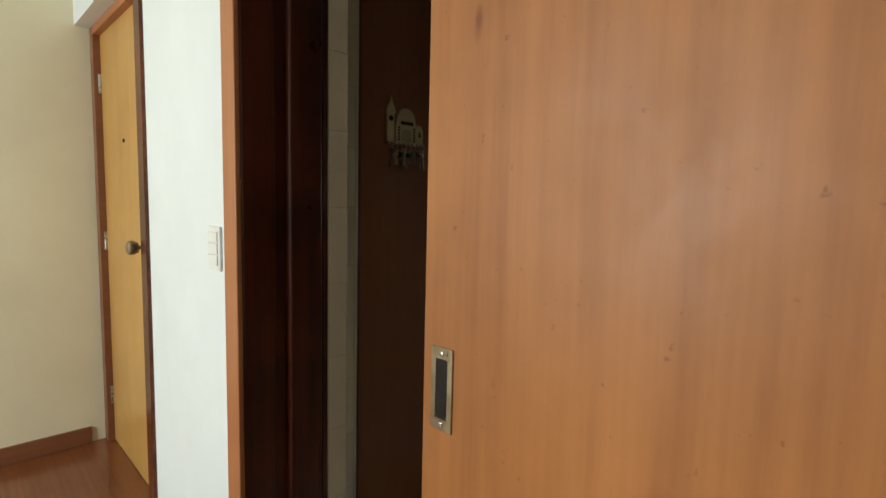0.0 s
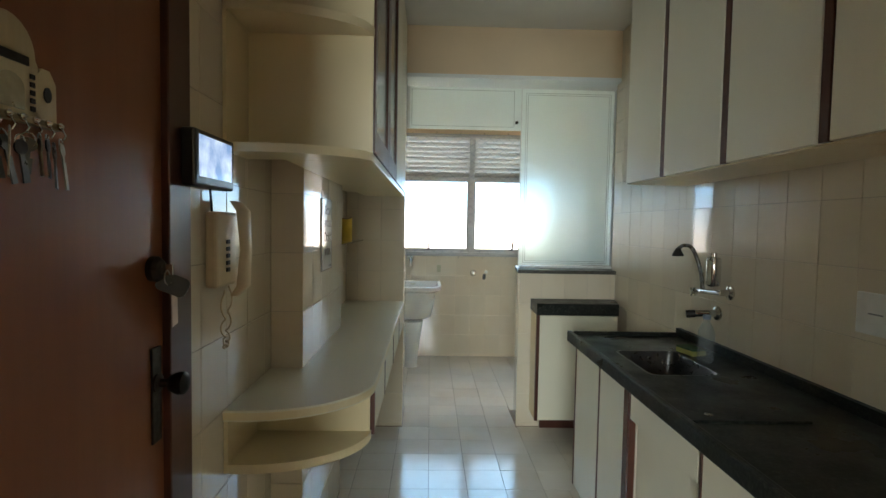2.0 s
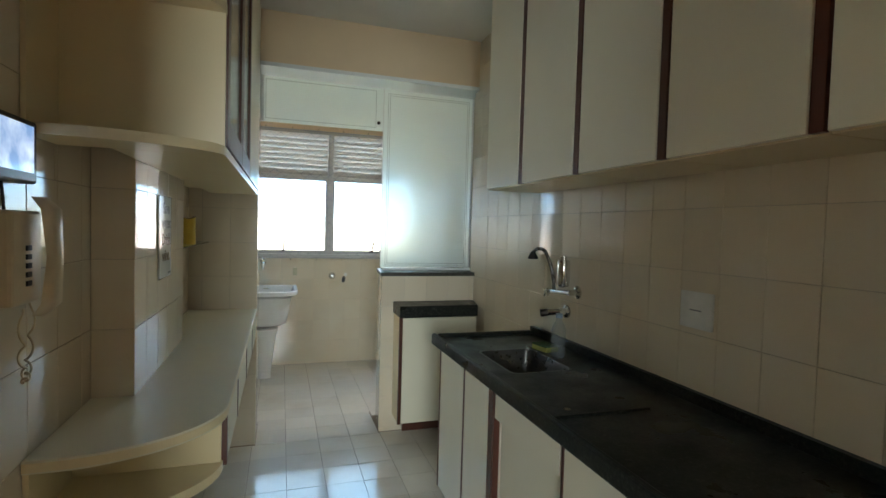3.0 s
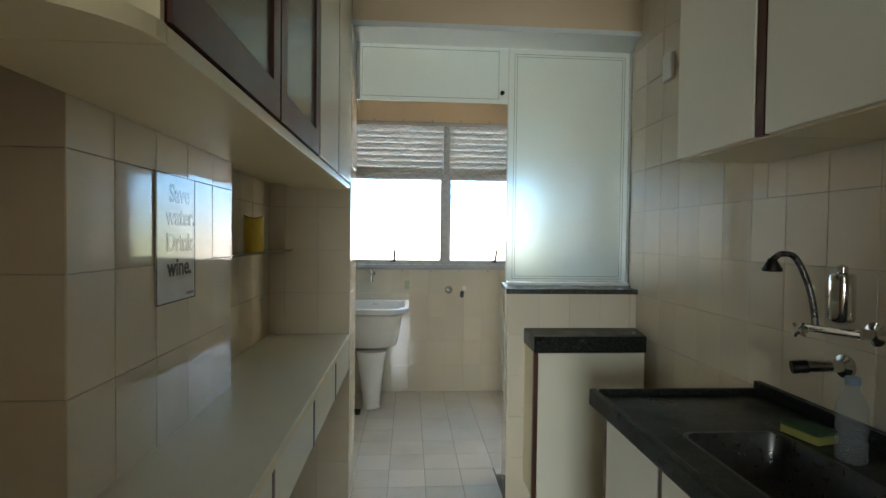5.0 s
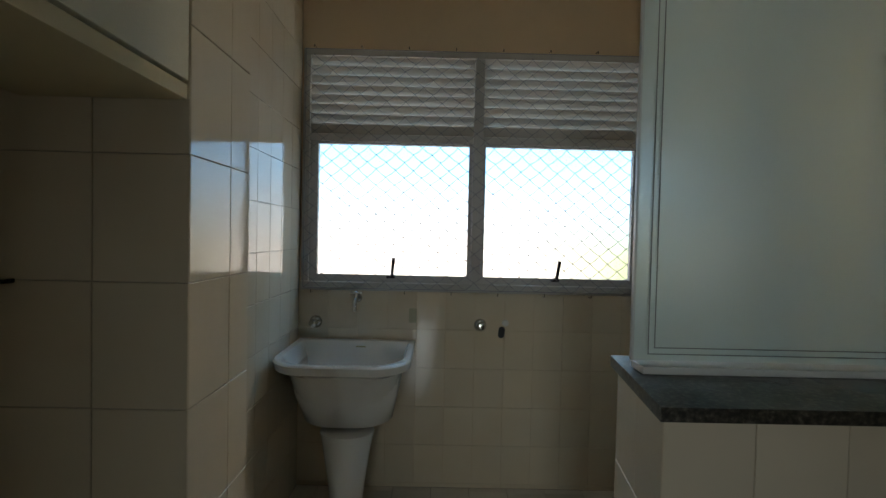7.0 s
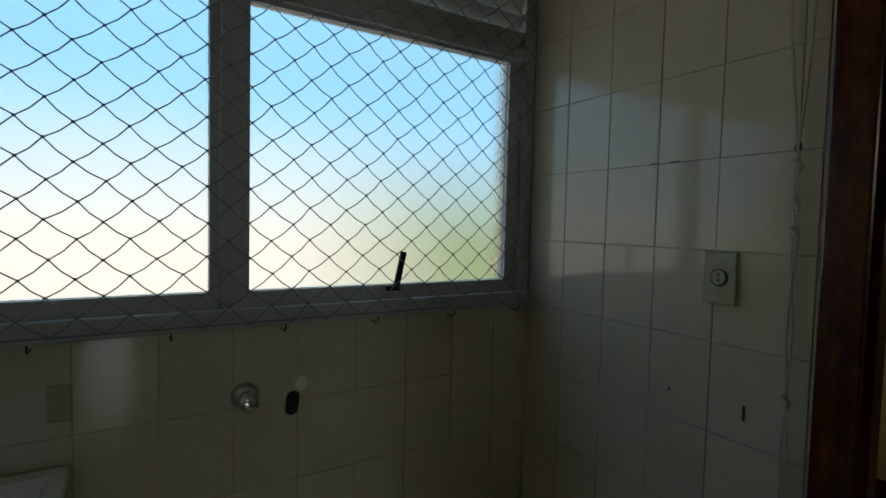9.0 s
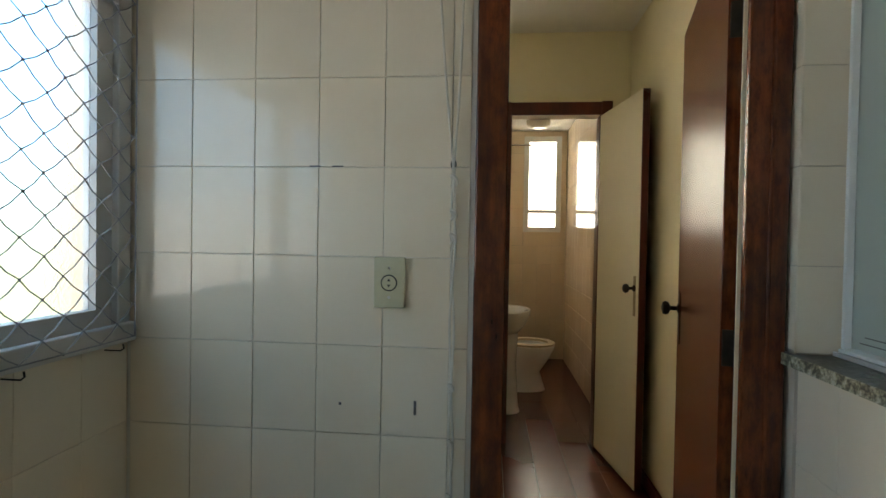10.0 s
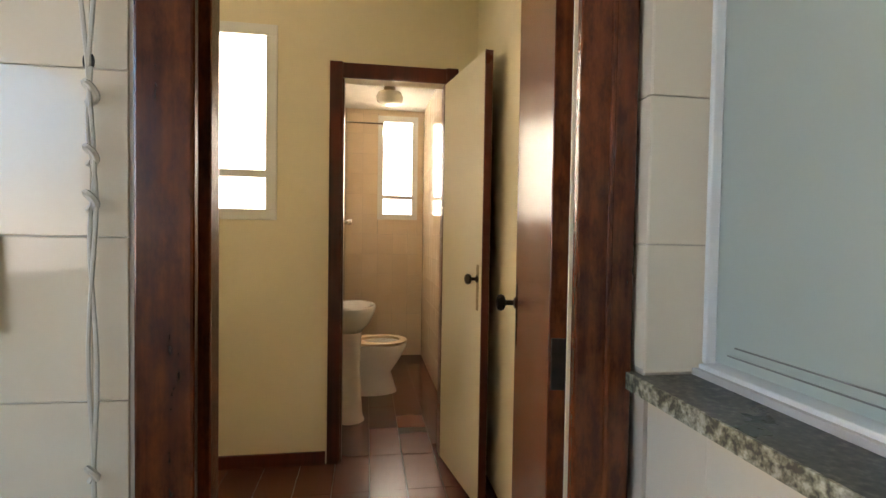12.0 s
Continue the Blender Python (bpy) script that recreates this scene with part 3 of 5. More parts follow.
RX = -0.967
tower = [(0.660, 1.500), (0.692, 1.500), (0.692, 1.600), (0.699, 1.606), (0.694, 1.626), (0.684, 1.642), (0.678, 1.668), (0.672, 1.642), (0.662, 1.626), (0.656, 1.606), (0.660, 1.600)]
dome = [(0.700, 1.500), (0.800, 1.500), (0.800, 1.572)] + [(0.75 + 0.046 * math.cos(a), 1.580 + 0.05 * math.sin(a)) for a in [i * math.pi / 12 for i in range(13)]] + [(0.700, 1.572)]
part("tower", flat_shape(tower, RX, RX + 0.008), KEYWOOD, rack)
part("front", flat_shape(dome, RX, RX + 0.010), KEYWOOD, rack)
part("wing", flat_shape([(0.802, 1.500), (0.838, 1.500), (0.838, 1.556), (0.826, 1.574), (0.812, 1.574), (0.802, 1.562)], RX, RX + 0.007), KEYWOOD, rack)
part("medallion", flat_shape([(0.676 + 0.010 * math.cos(a), 1.585 + 0.010 * math.sin(a)) for a in [i * math.pi / 8 for i in range(16)]], RX + 0.008, RX + 0.010), BLACK_IRON, rack)
part("medallion", flat_shape([(0.82 + 0.007 * math.cos(a), 1.538 + 0.011 * math.sin(a)) for a in [i * math.pi / 8 for i in range(16)]], RX + 0.007, RX + 0.009), BLACK_IRON, rack)
part("picture", flat_shape([(0.728, 1.507), (0.774, 1.507), (0.774, 1.535)] + [(0.751 + 0.023 * math.cos(a), 1.535 + 0.018 * math.sin(a)) for a in [i * math.pi / 8 for i in range(9)]] + [(0.728, 1.535)], RX + 0.010, RX + 0.012), BRASS, rack, "dark oval picture")
part("band", box(RX + 0.010, RX + 0.0125, 0.736, 0.796, 1.568, 1.580), BLACK_IRON, rack)
for k in range(5):
    for yy in (0.723, 0.799):
        part("inlay", box(RX + 0.010, RX + 0.0118, yy, yy + 0.008, 1.508 + k * 0.011, 1.515 + k * 0.011), BLACK_IRON, rack)
part("rail", box(RX, RX + 0.016, 0.672, 0.856, 1.490, 1.500, 0.002), BRASS, rack)
rng = random.Random(4)
for k in range(8):
    y = 0.686 + k * 0.0225
    part("hook", tube([(RX + 0.010, y, 1.494), (RX + 0.022, y, 1.490), (RX + 0.026, y, 1.482), (RX + 0.022, y, 1.476)], 0.0016, 6), CHROME, rack)
    part("peg", lathe([(0.004, 0), (0.005, 0.004), (0.002, 0.007)], (RX + 0.016, y, 1.496), "x", 10), CHROME, rack)
for k in range(11):
    y = 0.682 + k * 0.0155 + rng.uniform(-0.004, 0.004)
    z = 1.476 - rng.uniform(0, 0.012)
    tilt = pose(RX + 0.024 + rng.uniform(0, 0.006), y, z, rng.uniform(-14, 14), rng.uniform(-6, 2), rng.uniform(-50, 50))
    bunch = thing("hanging_key", (RX + 0.024, y, z), "small metal key hanging from the key holder", "key", "keys on the holder")
    L = rng.uniform(0.028, 0.05)
    bow = prism([(0.011 * math.cos(a), 0.010 * math.sin(a)) for a in [i * math.pi / 7 for i in range(14)]], -0.001, 0.001)
    part("bow", turned(turned(bow, pose(0, 0, -0.012, 90, 0, 90)), tilt), [KEY_METAL, BRASS, BLACK_IRON][k % 3], bunch)
    part("blade", turned(boxes((-0.001, 0.001, -0.004, 0.004, -0.022 - L, -0.02), (-0.001, 0.001, 0.003, 0.007, -0.022 - L, -0.03)), tilt), [KEY_METAL, BRASS, KEY_METAL][k % 3], bunch)
    part("ring", turned(tube([(0, 0.008 * math.sin(a), 0.008 * math.cos(a) - 0.004) for a in [i * math.pi / 6 for i in range(13)]], 0.001, 5), tilt), STEEL, bunch)

# video monitor and intercom on the west wall
mon = thing("video_monitor", (XW, 1.31, 1.5), "small black video door monitor with a lit screen on the tiles", "monitor")
part("case", box(XW + 0.001, XW + 0.034, 1.205, 1.425, 1.440, 1.568, 0.006), BLACK, mon)
part("screen", box(XW + 0.0335, XW + 0.0355, 1.225, 1.405, 1.462, 1.556), SCREEN, mon, "lit blue screen")
part("cable", tube(smooth_path([(XW + 0.01, 1.335, 1.442), (XW + 0.012, 1.338, 1.40), (XW + 0.010, 1.35, 1.36), (XW + 0.008, 1.36, 1.30)]), 0.003), BLACK, mon)
phone = thing("intercom_phone", (XW, 1.42, 1.28), "ivory plastic wall intercom phone with its handset and cord", "intercom")
part("base", box(XW + 0.001, XW + 0.032, 1.322, 1.452, 1.195, 1.385, 0.008), IVORY, phone)
hs = [(XW + 0.036, 1.432, 1.165), (XW + 0.056, 1.435, 1.19), (XW + 0.062, 1.437, 1.29), (XW + 0.056, 1.435, 1.39), (XW + 0.036, 1.432, 1.415)]
bm = loft([[(p[0] + dx * s, p[1] + dy * s, p[2]) for dx, dy in ((-0.012, -0.024), (0.006, -0.024), (0.012, -0.016), (0.012, 0.016), (0.006, 0.024), (-0.012, 0.024))]
           for p, s in zip([Vector(h) for h in hs], (0.8, 1.0, 0.8, 1.0, 0.8))])
part("handset", bm, IVORY, phone, smooth=60)
for k in range(5):
    part("button", box(XW + 0.032, XW + 0.036, 1.375, 1.395, 1.232 + k * 0.018, 1.243 + k * 0.018, 0.001), BLACK, phone)
coil = []
for i in range(150):
    u = i / 149
    a = u * 46
    coil.append((XW + 0.018 + 0.006 * math.cos(a), 1.385 + 0.052 * u + 0.004 * math.sin(a * 0.5), 1.185 - 0.30 * math.sin(u * math.pi) ** 0.8 * (0.5 if u > 0.5 else 0.52) + 0.006 * math.sin(a)))
part("cord", tube(coil, 0.0024, 5), IVORY, phone, "curly cord")

# ---- west counter, drawers, shelves, wall cabinets ----
CX = -0.572


def round_board(y0, y1, ycurve, x0, x1, n=14):
    pts = [(x0, y1), (x0, y0)]
    w = x1 - x0
    for i in range(n + 1):
        a = math.pi / 2 * i / n
        pts.append((x0 + 0.12 * w + 0.88 * w * math.sin(a), ycurve - (ycurve - y0) * math.cos(a)))
    pts.append((x1, y1))
    return pts


top = round_board(1.425, 3.418, 1.70, XW + 0.002, CX)
counter = thing("counter_top", (-0.76, 2.5, 0.85), "cream laminate counter with a rounded end along the tiled wall", "counter")
part("board", prism(top, 0.822, 0.852, 0.002), LAMINATE, counter)
part("edge_band", prism([(x + (0.0012 if x > XW + 0.02 else 0), y - (0.001 if y < 1.7 else 0)) for x, y in top], 0.826, 0.846), SHELFBOARD, counter)
end = thing("end_shelf", (-0.80, 1.55, 0.68), "open rounded laminate shelf under the counter's end", "shelf")
part("board", prism(round_board(1.43, 1.672, 1.672, XW + 0.002, CX - 0.01), 0.675, 0.70, 0.002), SHELFBOARD, end)
part("back", box(XW + 0.002, XW + 0.014, 1.43, 1.672, 0.70, 0.822), SHELFBOARD, end)
part("side", box(XW + 0.014, CX - 0.014, 1.662, 1.672, 0.70, 0.822), SHELFBOARD, end)
dr_y = (1.69, 2.07, 2.53, 2.98, 3.415)
for a, b in zip(dr_y, dr_y[1:]):
    d = thing("drawer", (-0.75, (a + b) / 2, 0.68), "cream laminate drawer hung under the counter", "drawer", "drawers under the counter")
    part("front", box(CX - 0.020, CX - 0.003, a + 0.014, b - 0.004, 0.682, 0.820, 0.0015), LAMINATE, d)
    part("body", box(-0.83, CX - 0.020, a + 0.02, b - 0.012, 0.69, 0.82), SHELFBOARD, d)
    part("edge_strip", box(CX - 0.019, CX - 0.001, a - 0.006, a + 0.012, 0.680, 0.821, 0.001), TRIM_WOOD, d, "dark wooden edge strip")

upper_end = thing("corner_shelf", (-0.80, 1.52, 1.55), "open rounded cream shelf unit beside the wall cabinet", "shelf")
for z0 in (1.548, 1.915, 2.28):
    part("board", prism(round_board(1.43, 1.602, 1.602, XW + 0.002, CX - 0.004), z0, z0 + 0.024, 0.002), SHELFBOARD, upper_end)
part("back", box(XW + 0.002, XW + 0.012, 1.43, 1.602, 1.572, CEIL - 0.002), SHELFBOARD, upper_end)
part("side", box(XW + 0.012, CX - 0.006, 1.592, 1.602, 1.572, CEIL - 0.002), SHELFBOARD, upper_end)


def wall_cabinet(y0, y1, glass, x_back, x_front, z0, z1, trim, label, group, flip=1):
    """A hanging cabinet whose door looks along +x (flip 1) or -x (flip -1)."""
    c = thing("wall_cabinet", ((x_back + x_front) / 2, (y0 + y1) / 2, z0), label, "cabinet", group)
    xb, xf = sorted((x_back, x_front - flip * 0.02))
    t_ = 0.015
    part("body", boxes((xb, xf, y0, y0 + t_, z0, z1), (xb, xf, y1 - t_, y1, z0, z1), (xb, xf, y0 + t_, y1 - t_, z1 - t_, z1), (xb, xf, y0 + t_, y1 - t_, z0, z0 + t_),
                       (min(x_back, x_back + flip * 0.006), max(x_back, x_back + flip * 0.006), y0 + t_, y1 - t_, z0 + t_, z1 - t_)), SHELFBOARD, c)
    x0, x1 = sorted((x_front - flip * 0.019, x_front))
    ya, yb = y0 + 0.004, y1 - 0.004
    if glass:
        s_ = 0.052
        door = part("door", boxes((x0, x1, ya, ya + s_, z0 + 0.004, z1 - 0.004), (x0, x1, yb - s_, yb, z0 + 0.004, z1 - 0.004),
                                  (x0, x1, ya + s_, yb - s_, z0 + 0.004, z0 + 0.075), (x0, x1, ya + s_, yb - s_, z1 - 0.06, z1 - 0.004)), TRIM_WOOD, c, "dark wooden door frame")
        part("pane", box((x0 + x1) / 2 - 0.002, (x0 + x1) / 2 + 0.002, ya + s_, yb - s_, z0 + 0.075, z1 - 0.06), CAB_GLASS, door, "hazy greenish glass")
        part("inner_shelf", box(xb + 0.008, xf - 0.01, y0 + t_, y1 - t_, z0 + 0.36, z0 + 0.375), SHELFBOARD, c)
    else:
        door = part("door", box(x0, x1, ya + trim, yb, z0 + 0.004, z1 - 0.004, 0.0015), LAMINATE, c)
        if trim:
            part("edge_strip", box(x0 + 0.002, x1 - 0.002 * flip if flip > 0 else x1, ya - 0.003, ya + trim - 0.004, z0 + 0.004, z1 - 0.004, 0.001), TRIM_WOOD, c, "dark wooden edge strip")
    return c


for a, b, g in ((1.604, 2.11, True), (2.112, 2.58, True), (2.582, 3.0, False), (3.002, 3.418, False)):
    wall_cabinet(a, b, g, XW + 0.002 if a > 2.58 else -0.838 if b > 1.9 and a > 2.5 else XW + 0.002 if b < 1.84 else -0.838, CX, 1.572, CEIL - 0.003, 0.012,
                 "cream wall cabinet with a dark framed glass door" if g else "cream laminate wall cabinet with dark door edges", "wall cabinets over the counter")
bottom = solo("cabinet_underside", box(-0.838, CX - 0.004, 1.604, 3.418, 1.548, 1.5715, 0.001), SHELFBOARD, (-0.7, 2.5, 1.55), "pale laminate board under the wall cabinets", "board")

# glass shelf and candle in the niche
gs = thing("glass_shelf", (-0.9, 3.0, 1.26), "thin greenish glass shelf in the tiled niche", "shelf")
part("pane", box(XW + 0.001, -0.845, 2.583, 3.416, 1.252, 1.259, 0.001), CLEAR_GLASS, gs)
for y in (2.75, 3.36):
    part("bracket", lathe([(0.006, 0), (0.006, 0.02), (0.008, 0.022), (0.008, 0.03)], (XW + 0.001, y, 1.247), "x", 12), CHROME, gs)
candle = thing("candle", (-0.885, 2.955, 1.259), "thick yellow candle with a burnt, uneven top on the glass shelf", "candle")
rim = [(-0.885 + 0.037 * math.cos(a), 2.955 + 0.037 * math.sin(a), 1.392 + 0.006 * math.sin(2 * a + 1)) for a in [2 * math.pi * i / 28 for i in range(28)]]
part("wax", loft([oval(-0.885, 2.955, 1.2595, 0.0355, 0.0355), oval(-0.885, 2.955, 1.264, 0.037, 0.037), rim, [(-0.885 + (x + 0.885) * 0.8, 2.955 + (y - 2.955) * 0.8, z) for x, y, z in rim],
                  oval(-0.885, 2.955, 1.372, 0.024, 0.024)]), WAX, candle, smooth=50)
part("burnt_rim", loft([[(x, y, z + 0.0005) for x, y, z in rim], [(-0.885 + (x + 0.885) * 1.03, 2.955 + (y - 2.955) * 1.03, z + 0.004) for x, y, z in rim],
                        [(-0.885 + (x + 0.885) * 0.8, 2.955 + (y - 2.955) * 0.8, z + 0.002) for x, y, z in rim]], False, False), SOOT, candle, "brown scorched rim")
part("wick", tube([(-0.885, 2.955, 1.371), (-0.884, 2.956, 1.384)], 0.0012, 6), SOOT, candle)

# sign on the pier
sign = thing("wall_sign", (-0.842, 2.21, 1.31), "white enamel sign with grey lettering on the tiled pier", "sign")
part("plate", box(-0.8415, -0.838, 2.115, 2.312, 1.165, 1.463, 0.001), SIGN_WHITE, sign)
part("border", boxes((-0.838, -0.8372, 2.115, 2.118, 1.165, 1.463), (-0.838, -0.8372, 2.309, 2.312, 1.165, 1.463), (-0.838, -0.8372, 2.118, 2.309, 1.165, 1.168),
                     (-0.838, -0.8372, 2.118, 2.309, 1.460, 1.463)), INK, sign)


def words(text, at, size, turn, material, parent, bold=0.0, name="lettering"):
    cu = bpy.data.curves.new("text", "FONT")
    cu.body, cu.size, cu.extrude, cu.offset = text, size, 0.0004, bold
    ob = new("text_source", cu)
    me = bpy.data.meshes.new_from_object(ob)
    bpy.data.objects.remove(ob)
    bm = bmesh.new()
    bm.from_mesh(me)
    bpy.data.meshes.remove(me)
    turned(bm, Matrix.Translation(at) @ turn)
    return part(name, bm, material, parent)


EASTWARD = Matrix(((0, 0, 1, 0), (1, 0, 0, 0), (0, 1, 0, 0), (0, 0, 0, 1)))
# Save and water are paler: the window's reflection is put into their ink
for k, (w_, m_, ind) in enumerate((("Save", PALE_INK_AND_GLARE, 0.06), ("water.", PALE_INK_AND_GLARE, 0.045), ("Drink", INK, 0.045), ("wine.", INK, 0.05))):
    words(w_, (-0.8376, 2.115 + ind, (1.400, 1.347, 1.286, 1.228)[k]), 0.058, EASTWARD, m_, sign, 0.0014)
part("small_print", box(-0.838, -0.8374, 2.262, 2.302, 1.176, 1.183), PALE_INK_AND_GLARE, sign)

# ---- east counter with sink ----
KX = 0.297
kt = thing("sink_counter", (0.57, 1.4, 0.85), "dark green granite worktop with a sunk steel basin", "worktop")
B0, B1, C0, C1 = 0.405, 0.665, 1.85, 2.205
bm = bmesh.new()
outer, inner = ((KX, 0.214), (XE - 0.001, 0.214), (XE - 0.001, 2.52), (KX, 2.52)), ((B0, C0), (B1, C0), (B1, C1), (B0, C1))
grid = [[bm.verts.new((x, y, z)) for x, y in ring] for z in (0.800, 0.834) for ring in (outer, inner)]
for i in range(4):
    j = (i + 1) % 4
    for lo_, hi_ in ((grid[0], grid[1]), (grid[2], grid[3]), (grid[0], grid[2]), (grid[1], grid[3])):
        bm.faces.new((lo_[i], lo_[j], hi_[j], hi_[i]))
part("slab", bm, GRANITE, kt)
part("nosing", box(KX - 0.012, KX + 0.012, 0.214, 2.53, 0.800, 0.852, 0.006), GRANITE, kt)
part("ridge", box(KX + 0.012, 0.655, 1.405, 1.420, 0.833, 0.842, 0.003), GRANITE, kt)
part("upstand", box(XE - 0.024, XE - 0.001, 0.214, 2.53, 0.834, 0.872, 0.002), GRANITE, kt)
part("upstand", box(KX + 0.018, XE - 0.024, 2.508, 2.53, 0.80, 0.851, 0.006), GRANITE, kt)
bcx, bcy = (B0 + B1) / 2, (C0 + C1) / 2
bw_, bd_ = B1 - B0, C1 - C0
basin = part("basin", loft([rrect(bcx, bcy, 0.8345, bw_ + 0.012, bd_ + 0.012, 0.035), rrect(bcx, bcy, 0.835, bw_ - 0.004, bd_ - 0.004, 0.035), rrect(bcx, bcy, 0.824, bw_ - 0.012, bd_ - 0.012, 0.035),
                            rrect(bcx, bcy, 0.72, bw_ - 0.03, bd_ - 0.03, 0.04), rrect(bcx, bcy, 0.705, bw_ - 0.07, bd_ - 0.07, 0.04)], False, True), DULL_STEEL, kt, "dull steel basin", 50)
part("drain", lathe([(0.035, 0), (0.035, 0.003), (0.022, 0.004), (0.02, 0.001)], (bcx, bcy, 0.705)), CHROME, basin)
part("drain_hole", lathe([(0.012, 0), (0.012, 0.001)], (0.40, 1.47, 0.8345), "z", 12), CHROME, kt)


def base_unit(y0, y1, style):
    c = thing("base_cabinet", (0.6, (y0 + y1) / 2, 0), "cream laminate base cabinet under the dark worktop", "cabinet", "base cabinets under the sink")
    part("body", boxes((0.335, XE - 0.003, y0, y0 + 0.015, 0.10, 0.70), (0.335, XE - 0.003, y1 - 0.015, y1, 0.10, 0.70), (0.335, XE - 0.003, y0 + 0.015, y1 - 0.015, 0.10, 0.115),
                       (XE - 0.009, XE - 0.003, y0 + 0.015, y1 - 0.015, 0.115, 0.799)), LAMINATE, c)
    # plinth set back under the unit
    part("base_strip", box(0.375, 0.395, y0, y1, 0.0, 0.10), GROUT, c)
    if style == "drawer":
        part("drawer_front", box(0.315, 0.334, y0 + 0.003, y1 - 0.003, 0.69, 0.796, 0.0015), LAMINATE, c)
        part("door", box(0.337, 0.352, y0 + 0.016, y1 - 0.016, 0.116, 0.688, 0.0015), LAMINATE, c)
    else:
        part("door", box(0.315, 0.334, y0 + 0.004, y1 - 0.004, 0.112, 0.796, 0.0015), LAMINATE, c)
    part("edge_strip", box(0.3125, 0.335, y1 - 0.006, y1 + 0.005, 0.112, 0.798), TRIM_WOOD, c, "dark wooden edge strip")
    return c


for y0, y1, s_ in ((2.14, 2.46, ""), (1.865, 2.128, ""), (1.36, 1.812, "drawer"), (0.92, 1.345, ""), (0.48, 0.905, ""), (0.216, 0.465, "")):
    base_unit(y0, y1, s_)
post = solo("cabinet_post", box(0.312, 0.34, 1.818, 1.862, 0.0, 0.798, 0.002), MAHOGANY, (0.326, 1.84, 0), "red-brown wooden post between the base cabinets", "post")

RXF = 0.55
for a, b in ((2.135, 2.52), (1.70, 2.131), (1.28, 1.696), (0.86, 1.276), (0.44, 0.856)):
    wall_cabinet(a, b, False, XE - 0.003, RXF, 1.575, CEIL - 0.003, 0.030, "cream laminate wall cabinet with dark vertical door edges", "wall cabinets over the sink", -1)

# taps over the sink
filt = thing("water_filter_tap", (XE, 2.2, 1.1), "chrome wall tap with a gooseneck and a steel filter", "tap")
part("flange", lathe([(0.030, 0), (0.030, 0.006), (0.014, 0.012), (0.013, 0.05)], (XE, 2.13, 1.10), "-x", 20), CHROME, filt, smooth=40)
part("pipe", tube([(0.81, 2.12, 1.10), (0.81, 2.30, 1.088)], 0.011, 12), CHROME, filt, smooth=60)
part("filter_body", lathe([(0.012, 0), (0.026, 0.006), (0.029, 0.012), (0.029, 0.118), (0.026, 0.126), (0.012, 0.13), (0.012, 0.145), (0.004, 0.15)], (0.81, 2.185, 1.118)), CHROME, filt, smooth=40)
part("gooseneck", tube(smooth_path([(0.81, 2.265, 1.10), (0.805, 2.27, 1.16), (0.79, 2.28, 1.23), (0.765, 2.29, 1.283), (0.735, 2.30, 1.29), (0.715, 2.305, 1.275)]), 0.0085, 10), DARK_STEEL, filt, smooth=60)
part("aerator", lathe([(0.010, 0), (0.013, -0.008), (0.025, -0.030), (0.024, -0.036), (0.012, -0.037)], (0.714, 2.306, 1.278)), BLACK_IRON, filt, "dark aerator", 40)
cross = part("cross_handle", lathe([(0.012, 0), (0.012, 0.02), (0.005, 0.024)], (0.79, 2.275, 1.085), "-x", 12), CHROME, filt)
for k in range(4):
    part("spoke", tube([(0.772, 2.275, 1.085), (0.772, 2.275 + 0.024 * math.cos(k * math.pi / 2 + 0.6), 1.085 + 0.024 * math.sin(k * math.pi / 2 + 0.6))], 0.0042, 8), CHROME, cross)
low_tap = thing("wall_tap", (XE, 2.22, 0.99), "short chrome wall tap with a dark handle", "tap")
part("flange", lathe([(0.032, 0), (0.030, 0.008), (0.016, 0.016), (0.014, 0.045)], (XE, 2.215, 1.0), "-x", 20), CHROME, low_tap, smooth=40)
part("body", tube([(0.82, 2.215, 1.0), (0.765, 2.235, 0.995)], 0.015, 12), CHROME, low_tap, smooth=60)
part("handle", tube([(0.765, 2.235, 0.995), (0.732, 2.248, 0.99)], 0.017, 12), BLACK_IRON, low_tap, "dark handle", 60)
bottle = thing("plastic_bottle", (0.705, 2.035, 0.834), "clear plastic bottle with a little detergent on the worktop", "bottle")
part("body", lathe([(0.026, 0.0), (0.031, 0.006), (0.031, 0.05), (0.0285, 0.06), (0.031, 0.07), (0.031, 0.12), (0.022, 0.145), (0.013, 0.16), (0.013, 0.172)], (0.705, 2.035, 0.8345)), PET, bottle, smooth=40)
part("cap", lathe([(0.015, 0), (0.015, 0.016), (0.012, 0.018)], (0.705, 2.035, 1.0065)), plastic("pale_blue_cap_plastic", (0.22, 0.27, 0.34), 0.4), bottle)
spg = thing("sponge", (0.70, 2.17, 0.834), "yellow and green kitchen sponge on the worktop", "sponge")
part("foam", turned(box(-0.035, 0.035, -0.05, 0.05, 0.0005, 0.022, 0.004), Matrix.Translation((0.715, 2.165, 0.834)) @ pose(0, 0, 0, 0, 0, 12)), SPONGE, spg)
part("scourer", turned(box(-0.035, 0.035, -0.05, 0.05, 0.022, 0.029, 0.002), Matrix.Translation((0.715, 2.165, 0.834)) @ pose(0, 0, 0, 0, 0, 12)), plastic("green_scourer", (0.035, 0.085, 0.03), 0.95), spg)
ck = thing("cover_plate", (XE, 1.44, 1.13), "white blank cover plate on the kitchen tiles", "cover plate")
part("plate", box(XE - 0.010, XE, 1.375, 1.508, 1.072, 1.192, 0.004), WHITE_PLASTIC, ck)
